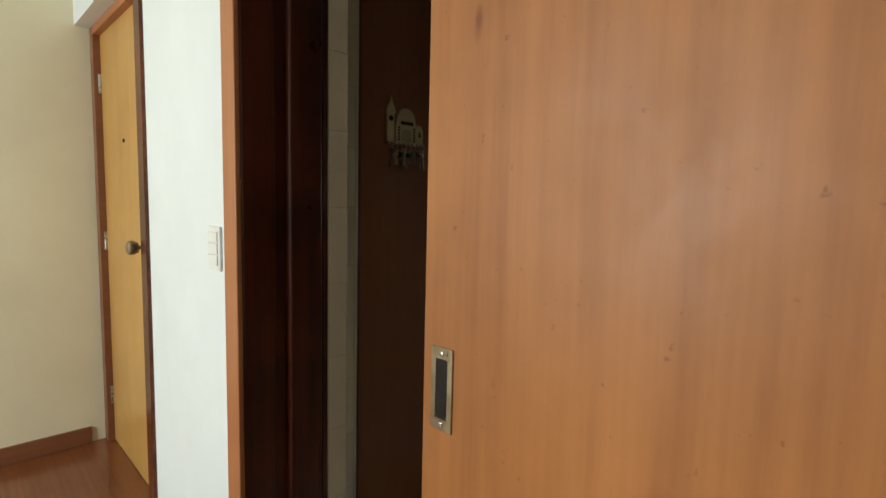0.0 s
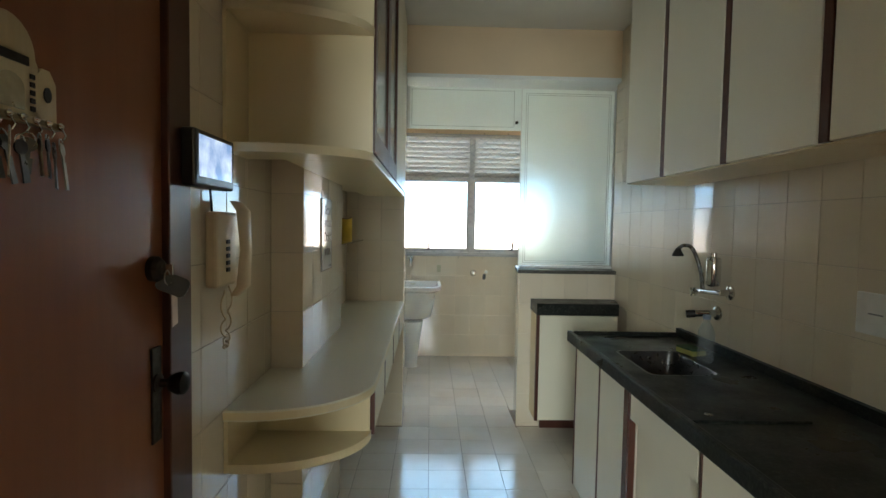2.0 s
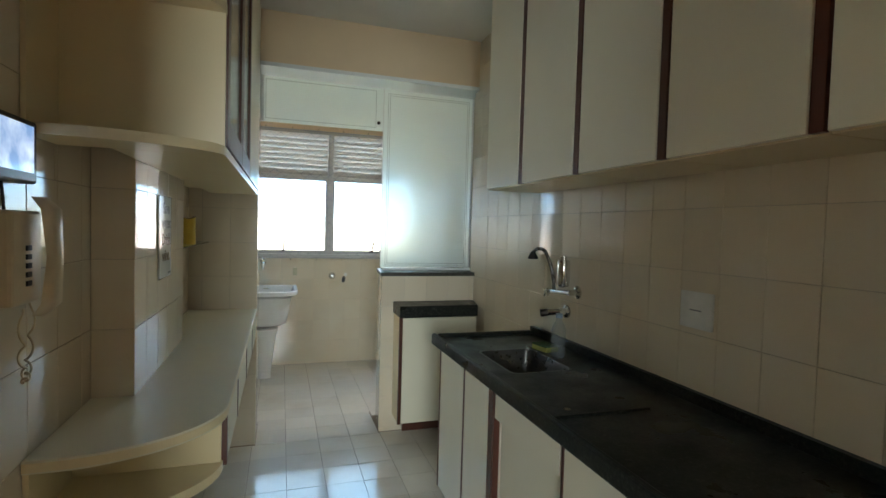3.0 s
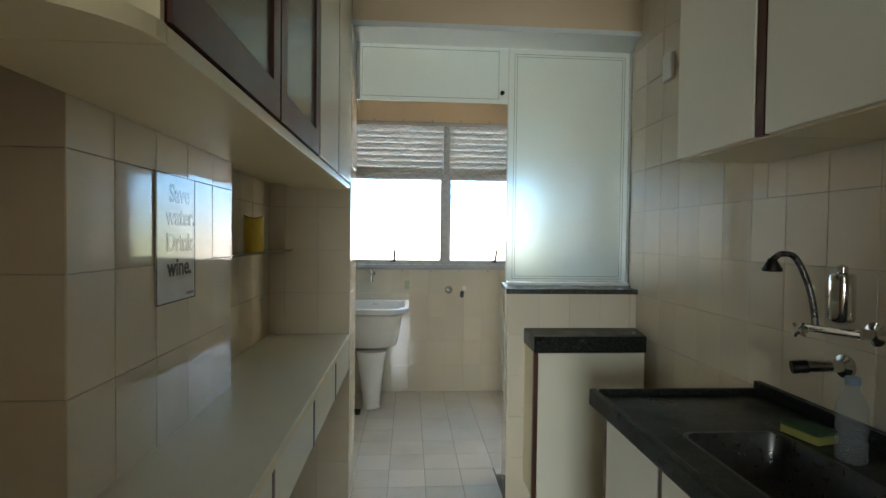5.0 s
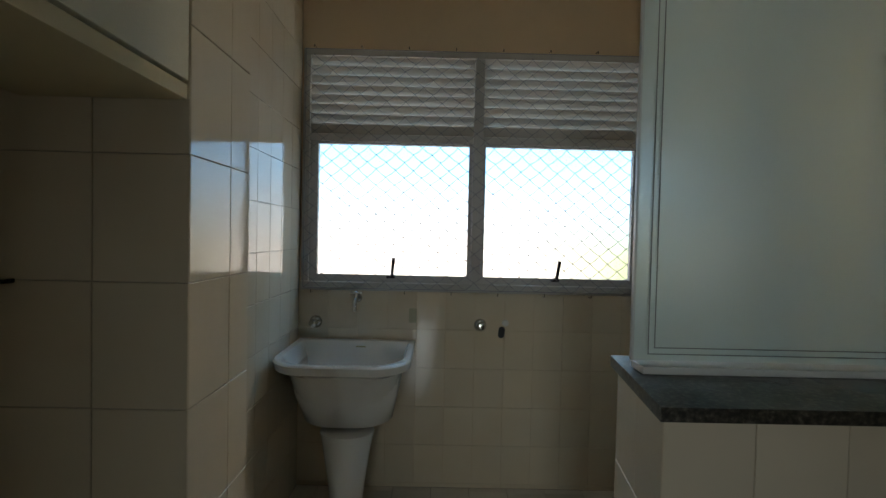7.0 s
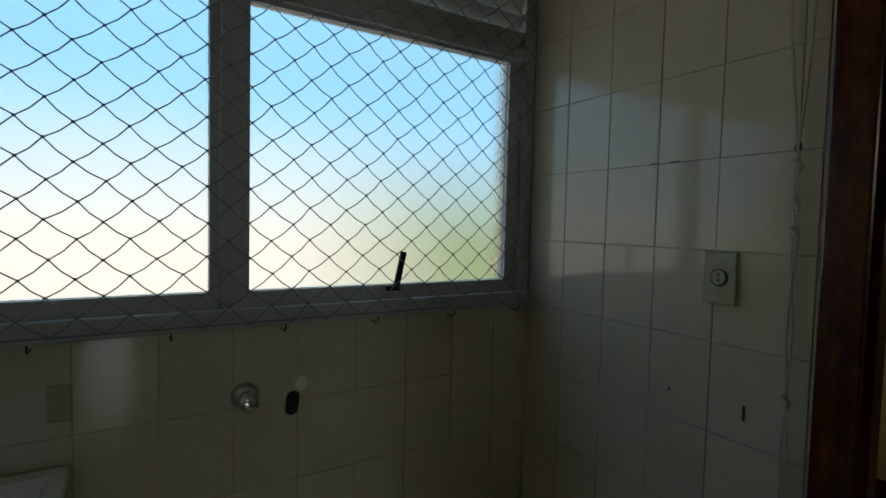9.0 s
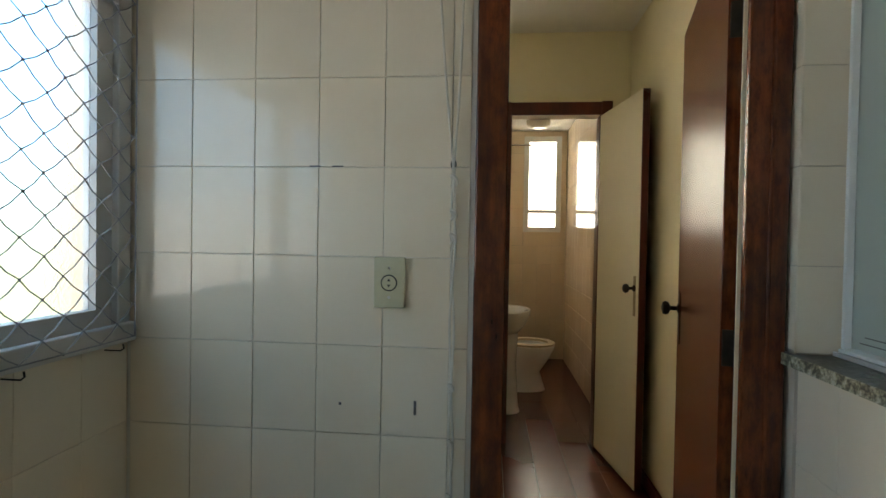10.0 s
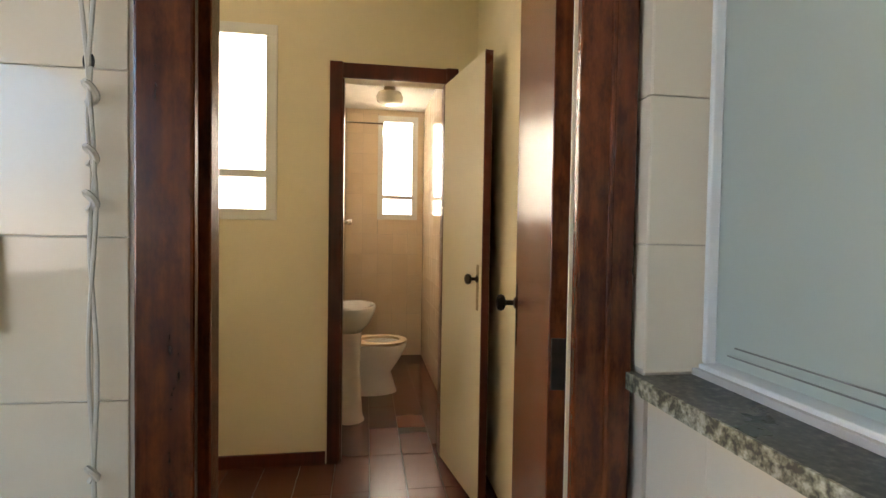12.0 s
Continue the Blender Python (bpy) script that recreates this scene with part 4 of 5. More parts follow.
part("print", box(XE - 0.0106, XE - 0.010, 1.418, 1.466, 1.130, 1.134), PALE_INK_AND_GLARE, ck)
ck2 = thing("wall_box", (XE, 3.14, 2.03), "small white plastic box high on the tiled wall", "wall box")
part("case", box(XE - 0.020, XE, 3.105, 3.178, 2.03, 2.147, 0.005), WHITE_PLASTIC, ck2)

# small cabinet by the half wall
sc_ = thing("low_cabinet", (0.54, 3.32, 0), "narrow cream cabinet with a dark wooden edge under a granite top", "cabinet")
part("body", boxes((0.290, 0.810, 3.243, 3.426, 0.12, 0.805)), SHELFBOARD, sc_)
part("door", box(0.305, 0.803, 3.222, 3.242, 0.125, 0.800, 0.0015), LAMINATE, sc_)
part("edge_strip", box(0.284, 0.3035, 3.220, 3.2425, 0.12, 0.803, 0.002), TRIM_WOOD, sc_, "dark wooden edge strip")
# no plinth here: dark wood strip stands in for the shade underneath
part("base_strip", box(0.36, 0.81, 3.405, 3.426, 0.0, 0.12), TRIM_WOOD, sc_, "dark strip for the shade under the cabinet")
top2 = solo("granite_top", prism([(0.280, 3.205), (0.803, 3.205), (0.850, 3.395), (0.850, 3.428), (0.284, 3.428)], 0.806, 0.880, 0.003), GRANITE, (0.57, 3.32, 0.82), "dark granite slab on the narrow cabinet", "worktop")

# ---- glass partition and granite sill ----
sill = thing("granite_sill", (0.53, 3.58, 1.05), "speckled granite sill on the low tiled wall", "sill")
part("slab", prism([(0.190, 3.412), (XE - 0.001, 3.412), (XE - 0.001, 3.503), (XP - 0.001, 3.503), (XP - 0.001, 3.751), (XR - 0.001, 3.751), (XR - 0.001, 3.762), (0.229, 3.762)], 1.0505, 1.0745), SILL_GRANITE, sill)
part("edge", box(0.229, XR - 0.001, 3.7622, 3.766, 1.0505, 1.0745), GRANITE_EDGE, sill, "rough speckled edge")
GY = 3.645
pw = thing("glass_partition", (0.53, GY, 1.07), "white aluminium partition with an etched glass panel", "partition")
part("rail", box(0.238, XP - 0.001, 3.605, 3.668, 1.0747, 1.090, 0.002), WHITE_ALU, pw)
part("track", box(0.250, XP - 0.001, 3.6685, 3.678, 1.0747, 1.084, 0.001), GREY_ALU, pw)
part("stile", box(XP - 0.010, XP - 0.001, GY - 0.018, GY + 0.018, 1.0905, 2.33, 0.002), WHITE_ALU, pw)
part("edge_trim", box(0.228, 0.233, GY - 0.006, GY + 0.006, 1.0945, 2.335, 0.001), WHITE_ALU, pw, "thin white edge strip")
part("pane", box(0.233, XP - 0.010, GY - 0.003, GY + 0.003, 1.094, 2.333), ETCHED, pw, "etched greenish glass")


def border(parent, x0, x1, z0, z1, w=0.002):
    """A clear line cut round an etched pane, left out along the wall and top on the laundry side."""
    y0, y1 = GY - 0.0042, GY - 0.0034
    if z0 < 2.0:
        part("clear_line", boxes((x0, x1, GY + 0.0034, GY + 0.0042, z0, z0 + w), (x0, x0 + w, GY + 0.0034, GY + 0.0042, z0 + w, z1 - w)), LINE, parent)
    part("clear_line", boxes((x0, x1, y0, y1, z0, z0 + w), (x0, x1, y0, y1, z1 - w, z1), (x0, x0 + w, y0, y1, z0 + w, z1 - w), (x1 - w, x1, y0, y1, z0 + w, z1 - w)), LINE, parent)


LINE = plastic("grey_line", (0.3, 0.31, 0.30), 0.3)
border(pw, 0.262, XP - 0.034, 1.107, 2.305)
border(pw, 0.275, XP - 0.047, 1.120, 2.292)
tr = thing("transom_panel", (-0.18, GY, 2.2), "etched glass panel above the laundry opening", "glass panel")
part("pane", box(-0.568, 0.2275, GY - 0.003, GY + 0.003, 2.040, 2.333), ETCHED, tr, "etched greenish glass")
part("stile", box(-0.5715, -0.556, GY - 0.012, GY + 0.012, 2.04, 2.335), WHITE_ALU, tr)
border(tr, -0.545, 0.178, 2.062, 2.315)
part("button", lathe([(0.011, 0), (0.011, 0.012), (0.006, 0.016)], (0.196, GY - 0.003, 2.095), "-y", 16), BLACK_IRON, tr, "dark round fitting")
part("button", lathe([(0.011, 0), (0.011, 0.012), (0.006, 0.016)], (0.196, GY + 0.003, 2.095), "y", 16), BLACK_IRON, tr, "dark round fitting")
head_trim = structure("trim_beam", boxes((-0.571, XE - 0.001, 3.424, 3.676, 2.335, 2.3595), (XE - 0.001, XP - 0.001, 3.503, 3.676, 2.335, 2.3595)), WHITE_ALU, "white track along the underside of the beam", "trim")

# ---- laundry window ----
win = thing("window_1", (0.015, 5.27, 1.05), "grey aluminium window with frosted panes and louvred shutters above", "window", "", "structure")
FY0, FY1 = 5.235, 5.30


def frame_bar(x0, x1, z0, z1, y0=FY0, y1=FY1, parent=win, name="window_frame"):
    return part(name, box(x0, x1, y0, y1, z0, z1, 0.003), GREY_ALU, parent)


frame_bar(WX0 + 0.001, WX1 - 0.001, WZ0 + 0.001, 1.085)
frame_bar(WX0 + 0.001, WX1 - 0.001, 2.262, WZ1 - 0.001)
frame_bar(WX0 + 0.001, -0.858, 1.085, 2.262)
frame_bar(0.885, WX1 - 0.001, 1.085, 2.262)
frame_bar(-0.005, 0.045, 1.085, 2.262)
frame_bar(-0.858, -0.005, 1.822, 1.862)
frame_bar(0.045, 0.885, 1.822, 1.862)
for x0, x1, g0, g1 in ((-0.858, -0.005, -0.816, -0.026), (0.045, 0.885, 0.061, 0.837)):
    sash = part("sash", boxes((x0 + 0.002, x1 - 0.002, 5.25, 5.285, 1.087, 1.128), (x0 + 0.002, x1 - 0.002, 5.25, 5.285, 1.812, 1.8215),
                              (x0 + 0.002, g0, 5.25, 5.285, 1.128, 1.812), (g1, x1 - 0.002, 5.25, 5.285, 1.128, 1.812)), GREY_ALU, win)
    pane = part("pane", box(g0, g1, 5.266, 5.270, 1.128, 1.812), FROSTED, win, "frosted glass")
    pane.visible_shadow = False
    xh = (-0.419, 0.446)[x0 > 0]
    hd = part("latch", box(xh - 0.028, xh + 0.016, 5.236, 5.250, 1.112, 1.126, 0.003), BLACK_IRON, sash)
    part("lever", turned(box(-0.0085, 0.0085, -0.006, 0.004, 0, 0.105, 0.002), Matrix.Translation((xh, 5.238, 1.12)) @ pose(0, 0, 0, 12, 6, 0)), BLACK_IRON, hd)
    n = 8
    pitch = (2.262 - 1.862) / n
    for k in range(n):
        zc = 1.862 + pitch * (k + 0.5)
        part("slat", turned(box(x0 + 0.0004, x1 - 0.0004, -0.0035, 0.0035, -0.031, 0.031, 0.0015), Matrix.Translation((0, 5.262, zc)) @ pose(0, 0, 0, 28, 0, 0)), SLAT, win)

part("sill_rail", box(WX0 + 0.002, WX1 - 0.002, 5.216, 5.2345, 1.047, 1.092, 0.004), GREY_ALU, win, "weathered bottom rail")

# safety net hung on hooks over the window
bm = bmesh.new()
NX0, NX1, NZ0, NZ1, NY = -0.875, 0.905, 1.06, 2.285, 5.206
hw, hh = 0.0465, 0.0385
cols, rows_ = int((NX1 - NX0) / hw), int((NZ1 - NZ0) / hh)


def node(i, j):
    r = random.Random(i * 991 + j * 17)
    return Vector((NX0 + i * hw + r.uniform(-0.004, 0.004), NY - 0.010 * math.sin(i / cols * 3.1) * math.sin(j / rows_ * 3.1), NZ0 + j * hh + r.uniform(-0.003, 0.003)))


net_v, net_f = [], []


def strand(p, q, r=0.0016):
    d = (q - p).normalized()
    s_ = d.orthogonal().normalized() * r
    u_ = d.cross(s_)
    k = len(net_v)
    for c in (p, q):
        net_v.extend([tuple(c + s_), tuple(c - s_ * 0.5 + u_ * 0.87), tuple(c - s_ * 0.5 - u_ * 0.87)])
    net_f.extend([(k, k + 1, k + 4, k + 3), (k + 1, k + 2, k + 5, k + 4), (k + 2, k, k + 3, k + 5)])


def knot(p, r=0.0039):
    k = len(net_v)
    net_v.extend([(p.x + r, p.y, p.z), (p.x - r, p.y, p.z), (p.x, p.y + r, p.z), (p.x, p.y - r, p.z), (p.x, p.y, p.z + r), (p.x, p.y, p.z - r)])
    for a in (0, 1):
        for b in (2, 3):
            for c in (4, 5):
                net_f.append((k + a, k + b, k + c))


for i in range(cols + 1):
    for j in range(rows_ + 1):
        if (i + j) % 2 == 0:
            knot(node(i, j))
            for di in (-1, 1):
                if 0 <= i + di <= cols and j + 1 <= rows_:
                    p, q = node(i, j), node(i + di, j + 1)
                    m_ = (p + q) / 2 + Vector((di * 0.0015, 0, -0.003))
                    strand(p, m_)
                    strand(m_, q)
me = bpy.data.meshes.new("safety_net")
me.from_pydata(net_v, [], net_f)
me.materials.append(NET)
net = thing("safety_net", (0, NY, 1.05), "grey knotted safety net stretched across the window", "net")
nm = new("mesh", me)
nm.parent, nm.location = net, -Vector((0, NY, 1.05))
ORIGIN[nm.name] = Vector((0, NY, 1.05))
edge_pts = [(NX0, NZ0), (NX1, NZ0), (NX1, NZ1), (NX0, NZ1), (NX0, NZ0)]
part("edge_cord", tube([(x, NY + 0.002, z) for x, z in edge_pts], 0.0022, 6), NET, net)
for i in range(8):
    x = NX0 + 0.04 + i * (NX1 - NX0 - 0.08) / 7
    for z, dz in ((WZ0 - 0.012, 1), (WZ1 + 0.008, -1)):
        part("hook", tube([(x, 5.252, z), (x, 5.212, z), (x, 5.204, z + 0.006 * dz), (x, 5.206, z + 0.016 * dz)], 0.0018, 6), BLACK_IRON, net)

# washtub on its pedestal
tub = thing("washtub", (-0.59, 4.93, 0), "white porcelain washtub on a tapered pedestal", "washtub")
tx, ty = -0.592, 4.965


def tub_ring(z, w, d, bulge, back=5.235):
    """An outline with square back corners, wide round front corners and a bowed front."""
    y0, r = back - d, 0.14
    pts = [(tx + w / 2, back, z), (tx + w / 6, back, z), (tx - w / 6, back, z), (tx - w / 2, back, z)]
    for sx, a0 in ((-1, 180), (1, 270)):
        for i in range(8):
            a = radians(a0 + 90 * i / 7)
            x, y = tx + sx * (w / 2 - r) + r * math.cos(a), y0 + r + r * math.sin(a)
            pts.append((x, y - bulge * math.cos((x - tx) / (w / 2) * 1.5) * (1 if y < y0 + r else 0), z))
    return pts


part("basin", loft([tub_ring(0.440, 0.36, 0.30, 0.02), tub_ring(0.462, 0.42, 0.35, 0.025), tub_ring(0.600, 0.475, 0.43, 0.03), tub_ring(0.712, 0.500, 0.46, 0.035), tub_ring(0.738, 0.57, 0.500, 0.045),
                    tub_ring(0.748, 0.60, 0.525, 0.05), tub_ring(0.782, 0.61, 0.532, 0.05), tub_ring(0.790, 0.60, 0.524, 0.05), tub_ring(0.788, 0.55, 0.470, 0.045, 5.205),
                    tub_ring(0.770, 0.525, 0.450, 0.04, 5.195), tub_ring(0.600, 0.46, 0.38, 0.03, 5.18), tub_ring(0.520, 0.38, 0.30, 0.02, 5.16)]), PORCELAIN, tub, smooth=45)
part("pedestal", loft([oval(-0.575, 4.885, 0.0, 0.072, 0.075), oval(-0.575, 4.885, 0.03, 0.066, 0.07), oval(-0.575, 4.89, 0.20, 0.083, 0.085), oval(-0.578, 4.90, 0.36, 0.108, 0.1), oval(-0.58, 4.92, 0.432, 0.125, 0.11)]),
     PORCELAIN, tub, smooth=60)
part("overflow", box(tx + 0.0, tx + 0.05, 5.188, 5.196, 0.757, 0.763), GREY_PLASTIC, tub)


def wall_tap(x, z, kind):
    if kind == "bib":
        t_ = thing("bib_tap", (x, YN, z), "chrome bib tap over the washtub", "tap")
        part("flange", lathe([(0.022, 0), (0.020, 0.006), (0.011, 0.012), (0.010, 0.05)], (x, YN, z), "-y", 18), CHROME, t_, smooth=40)
        part("spout", tube(smooth_path([(x, YN - 0.045, z), (x, YN - 0.08, z), (x, YN - 0.10, z - 0.02), (x, YN - 0.102, z - 0.055)]), 0.010, 12), CHROME, t_, smooth=60)
        h = part("stem", lathe([(0.008, 0), (0.008, 0.035), (0.011, 0.038), (0.004, 0.042)], (x, YN - 0.06, z)), CHROME, t_)
        part("handle", tube([(x - 0.03, YN - 0.06, z + 0.034), (x + 0.03, YN - 0.06, z + 0.034)], 0.005, 8), CHROME, h)
    else:
        t_ = thing("stop_valve", (x, YN, z), "round chrome wall valve below the window", "valve", "wall valves")
        part("flange", lathe([(0.034, 0), (0.032, 0.008), (0.016, 0.02), (0.015, 0.04)], (x, YN, z), "-y", 22), CHROME, t_, smooth=40)
        part("handle", lathe([(0.014, 0), (0.022, 0.008), (0.022, 0.028), (0.016, 0.036), (0.006, 0.038)], (x, YN - 0.038, z), "-y", 14), CHROME, t_, smooth=30)


wall_tap(-0.595, 1.005, "bib")
wall_tap(-0.815, 0.875, "valve")
wall_tap(0.052, 0.875, "valve")
outl = thing("drain_outlet", (0.17, YN, 0.86), "open plastic drain hole in the wall with a white plug", "drain outlet")
part("hole", turned(loft([rrect(0, 0, 0.0, 0.034, 0.062, 0.016), rrect(0, 0, 0.0025, 0.032, 0.060, 0.0155)]), Matrix.Translation((0.166, YN, 0.838)) @ pose(0, 0, 0, 90, 6, 0)), BLACK, outl)
part("plug", lathe([(0.018, 0), (0.017, 0.012), (0.008, 0.014)], (0.185, YN, 0.888), "-y", 16), WHITE_PLASTIC, outl)
box_ = thing("pipe_cover", (-0.30, YN, 0.95), "small grey cover plate beside the washtub", "cover plate")
part("plate", box(-0.325, -0.285, YN - 0.008, YN, 0.88, 0.955, 0.002), GREY_PLASTIC, box_)
fd = thing("floor_drain", (-0.70, 4.75, 0), "dark square grate in the floor under the washtub", "drain")
part("rim", boxes((-0.765, -0.645, 4.70, 4.712, 0.0, 0.003), (-0.765, -0.645, 4.808, 4.82, 0.0, 0.003), (-0.765, -0.753, 4.712, 4.808, 0.0, 0.003), (-0.657, -0.645, 4.712, 4.808, 0.0, 0.003)), BLACK_IRON, fd)
for k in range(6):
    part("bar", boxes((-0.753, -0.657, 4.716 + k * 0.016, 4.724 + k * 0.016, 0.0, 0.0025)), BLACK_IRON, fd)

# outlet on the east wall
ol = thing("power_outlet", (XR, 4.607, 1.198), "grey-green power outlet with a round socket on white tiles", "outlet")
part("plate", box(XR - 0.009, XR, 4.570, 4.643, 1.140, 1.257, 0.003), GREY_PLASTIC, ol)
soc = part("socket", lathe([(0.019, 0), (0.019, 0.002), (0.0165, 0.003), (0.0165, 0.0015)], (XR - 0.009, 4.607, 1.198), "-x", 24), BLACK, ol, "dark ringed socket")
part("socket_face", lathe([(0.0165, 0), (0.0160, 0.0032)], (XR - 0.009, 4.607, 1.198), "-x", 24), GREY_PLASTIC, soc)
for dz in (0.006, -0.006):
    part("pin_hole", turned(prism([(-0.004, -0.003), (0.004, -0.003), (0, 0.004)], 0, 0.0036), Matrix.Translation((XR - 0.009, 4.607, 1.198 + dz * 1.1)) @ pose(0, 0, 0, 90, 0, -90) @ (pose(0, 0, 0) if dz > 0 else pose(0, 0, 0, 0, 0, 180))), BLACK, soc)
for dz in (0.033, -0.033):
    part("screw", lathe([(0.0035, 0), (0.003, 0.0015)], (XR - 0.009, 4.607, 1.198 + dz), "-x", 10), STEEL, ol)

# ceiling clothes airer with its cords
air = thing("clothes_airer", (0.2, 4.7, 2.62), "white ceiling clothes airer with rods and pulleys", "clothes airer")
for y in (4.47, 4.56, 4.65):
    part("rod", tube(smooth_path([(-0.345, y, 2.475), (-0.335, y, 2.438), (-0.300, y, 2.412), (0.2, y, 2.386), (0.84, y, 2.354)]), 0.009, 10), WHITE_ALU, air, smooth=60)
    part("clip", box(-0.206, -0.198, y - 0.011, y + 0.011, 2.398, 2.428, 0.002), BLACK, air, "small black clip")
for x, z in ((-0.202, 2.422), (0.80, 2.372)):
    part("end_bar", tube([(x, 4.43, z), (x, 4.69, z)], 0.007, 10), WHITE_ALU, air, smooth=60)
    part("pulley", lathe([(0.02, 0), (0.02, 0.006), (0.014, 0.01), (0.02, 0.014), (0.02, 0.02)], (x, 4.55, 2.645), "y", 16), WHITE_PLASTIC, air)
    part("hanger", tube([(x, 4.56, z), (x, 4.56, CEIL)], 0.002, 6), CORD, air)
rope = thing("airer_cord", (XR, 4.461, 0.7), "off-white knotted airer cords hanging on the wall", "cord")
cx = XR - 0.012
part("cord", tube(smooth_path([(cx, 4.516, 2.1), (cx, 4.496, 1.80), (cx, 4.481, 1.62), (cx - 0.003, 4.468, 1.50), (cx - 0.004, 4.464, 1.46)]), 0.0028, 6), CORD, rope)
part("cord", tube(smooth_path([(cx, 4.446, 2.1), (cx, 4.449, 1.80), (cx, 4.454, 1.62), (cx - 0.003, 4.461, 1.50), (cx - 0.004, 4.464, 1.46)]), 0.0028, 6), CORD, rope)
part("cord", tube(smooth_path([(cx - 0.003, 4.465, 1.46), (cx, 4.459, 1.34), (cx + 0.002, 4.466, 1.25), (cx, 4.457, 1.10), (cx, 4.461, 0.96), (cx, 4.455, 0.84), (cx, 4.459, 0.72), (cx, 4.453, 0.45)]), 0.0026, 6), CORD, rope)
part("cord", tube(smooth_path([(cx - 0.003, 4.461, 1.46), (cx + 0.001, 4.467, 1.38), (cx, 4.457, 1.30), (cx, 4.467, 1.12), (cx, 4.461, 0.97), (cx, 4.465, 0.85), (cx, 4.457, 0.72), (cx, 4.461, 0.42)]), 0.0026, 6), CORD, rope)
for z, s_ in ((1.43, 1.0), (1.355, 0.9), (1.30, 0.9), (0.965, 0.8), (0.84, 0.7), (0.715, 0.9)):
    part("knot", tube([(cx - 0.002 + 0.006 * s_ * math.cos(a), 4.462 + 0.006 * s_ * math.sin(a), z + 0.011 * s_ * math.sin(a * 0.7)) for a in [i * 0.5 for i in range(16)]], 0.0041, 6), CORD, rope)
part("ring", tube([(cx - 0.002, 4.464 + 0.005 * math.sin(a), 1.466 + 0.010 * math.cos(a)) for a in [i * math.pi / 8 for i in range(17)]], 0.0018, 6), BLACK_IRON, rope)

for y, z, dy, dz in ((4.544, 0.912, 0.003, 0.016), (4.72, 0.914, 0.003, 0.003), (4.787, 1.4635, 0.013, 0.0015), (4.733, 1.4635, 0.013, 0.0015)):
    part("scuff", boxes((XR - 0.0012, XR - 0.0004, y - dy, y + dy, z - dz, z + dz)), INK, laundry_east, "small dark scuff on a tile")

# ---- back room: door frame and open door ----
mf = thing("door_4", (1.0, 4.1, 0), "varnished mahogany door frame with worn edges", "door frame", "", "structure")
part("casing", box(XR - 0.016, XR + G, DY1 - 0.015, DY1 + 0.055, 0, 2.20, 0.004), MAHOGANY, mf)
part("casing", box(XR - 0.016, XR + G, 3.757, 3.843, 0, 2.20, 0.004), MAHOGANY, mf)
part("casing_bead", box(XR - 0.020, XR - 0.0155, 3.792, 3.800, 0, 2.18, 0.002), MAHOGANY, mf)
part("casing", box(XR - 0.016, XR + G, 3.843, DY1 - 0.015, 2.125, 2.20, 0.004), MAHOGANY, mf)
part("jamb", box(XR + G, 1.09, DY1 + 0.002, DY1 + 0.02, 0, 2.13, 0.002), MAHOGANY, mf)
part("stop", box(XR + 0.05, XR + 0.085, DY1 - 0.016, DY1 + 0.002, 0, 2.11, 0.002), MAHOGANY, mf)
part("jamb", box(XR + G, 1.004, 3.752, 3.800, 0, 2.13, 0.002), MAHOGANY, mf)
# added strip, gives the hinge gap its pale line
part("gap_strip", box(0.996, 1.000, 3.8005, 3.822, 0.01, 2.10), CREAM, mf, "cream strip added for the pale line at the hinge gap")
part("head", box(XR + G, 1.09, 3.800, DY1 + 0.002, 2.11, 2.125), MAHOGANY, mf)
ml = thing("door_leaf", (1.10, 3.80, 0), "open varnished mahogany door with a dark knob", "door")
MT = Matrix.Translation((1.045, 3.834, 0)) @ pose(0, 0, 0, 0, 0, -12.9)
part("leaf", turned(box(0.0, 0.767, -0.036, 0.0, 0.008, 2.09, 0.002), MT), MAHOGANY, ml)
lp = part("lock_plate", turned(box(0.697, 0.722, 0.0, 0.003, 0.93, 1.12, 0.001), MT), BLACK_IRON, ml)
part("knob", turned(lathe([(0.018, 0), (0.018, 0.004), (0.008, 0.008), (0.008, 0.03), (0.022, 0.036), (0.026, 0.046), (0.022, 0.056), (0.008, 0.06)], (0.709, 0.003, 1.06), "y"), MT), BLACK_IRON, lp, smooth=50)
for z in (0.25, 1.055, 1.825):
    h = part("hinge", turned(box(-0.003, 0.0, -0.036, -0.004, z - 0.043, z + 0.043, 0.001), MT), BLACK_IRON, ml)
    part("pin", lathe([(0.0085, -0.045), (0.0085, 0.045)], (1.020, 3.8045, z), "z", 12), BLACK_IRON, h)

# bathroom door
bf = thing("door_5", (MX, 3.98, 0), "dark stained bathroom door frame", "door frame", "", "structure")
part("casing", box(MX - 0.015, MX, BO1 - 0.006, BO1 + 0.062, 0, 2.185, 0.002), DARK_WOOD, bf)
part("casing", box(MX - 0.015, MX, BO0 - 0.06, BO0 + 0.006, 0, 2.185, 0.002), DARK_WOOD, bf)
part("casing", box(MX - 0.014, MX, BO0 + 0.006, BO1 - 0.006, 2.10, 2.18, 0.002), DARK_WOOD, bf)
part("jamb", box(MX, MX + 0.10, BO1 - 0.014, BO1, 0, 2.10), DARK_WOOD, bf)
part("jamb", box(MX, MX + 0.10, BO0, BO0 + 0.014, 0, 2.10), DARK_WOOD, bf)
bl = thing("door_leaf", (MX, 3.72, 0), "open cream painted bathroom door with dark edges", "door")
BT = Matrix.Translation((MX - 0.018, 3.712, 0)) @ pose(0, 0, 0, 0, 0, 180 + 9.5)
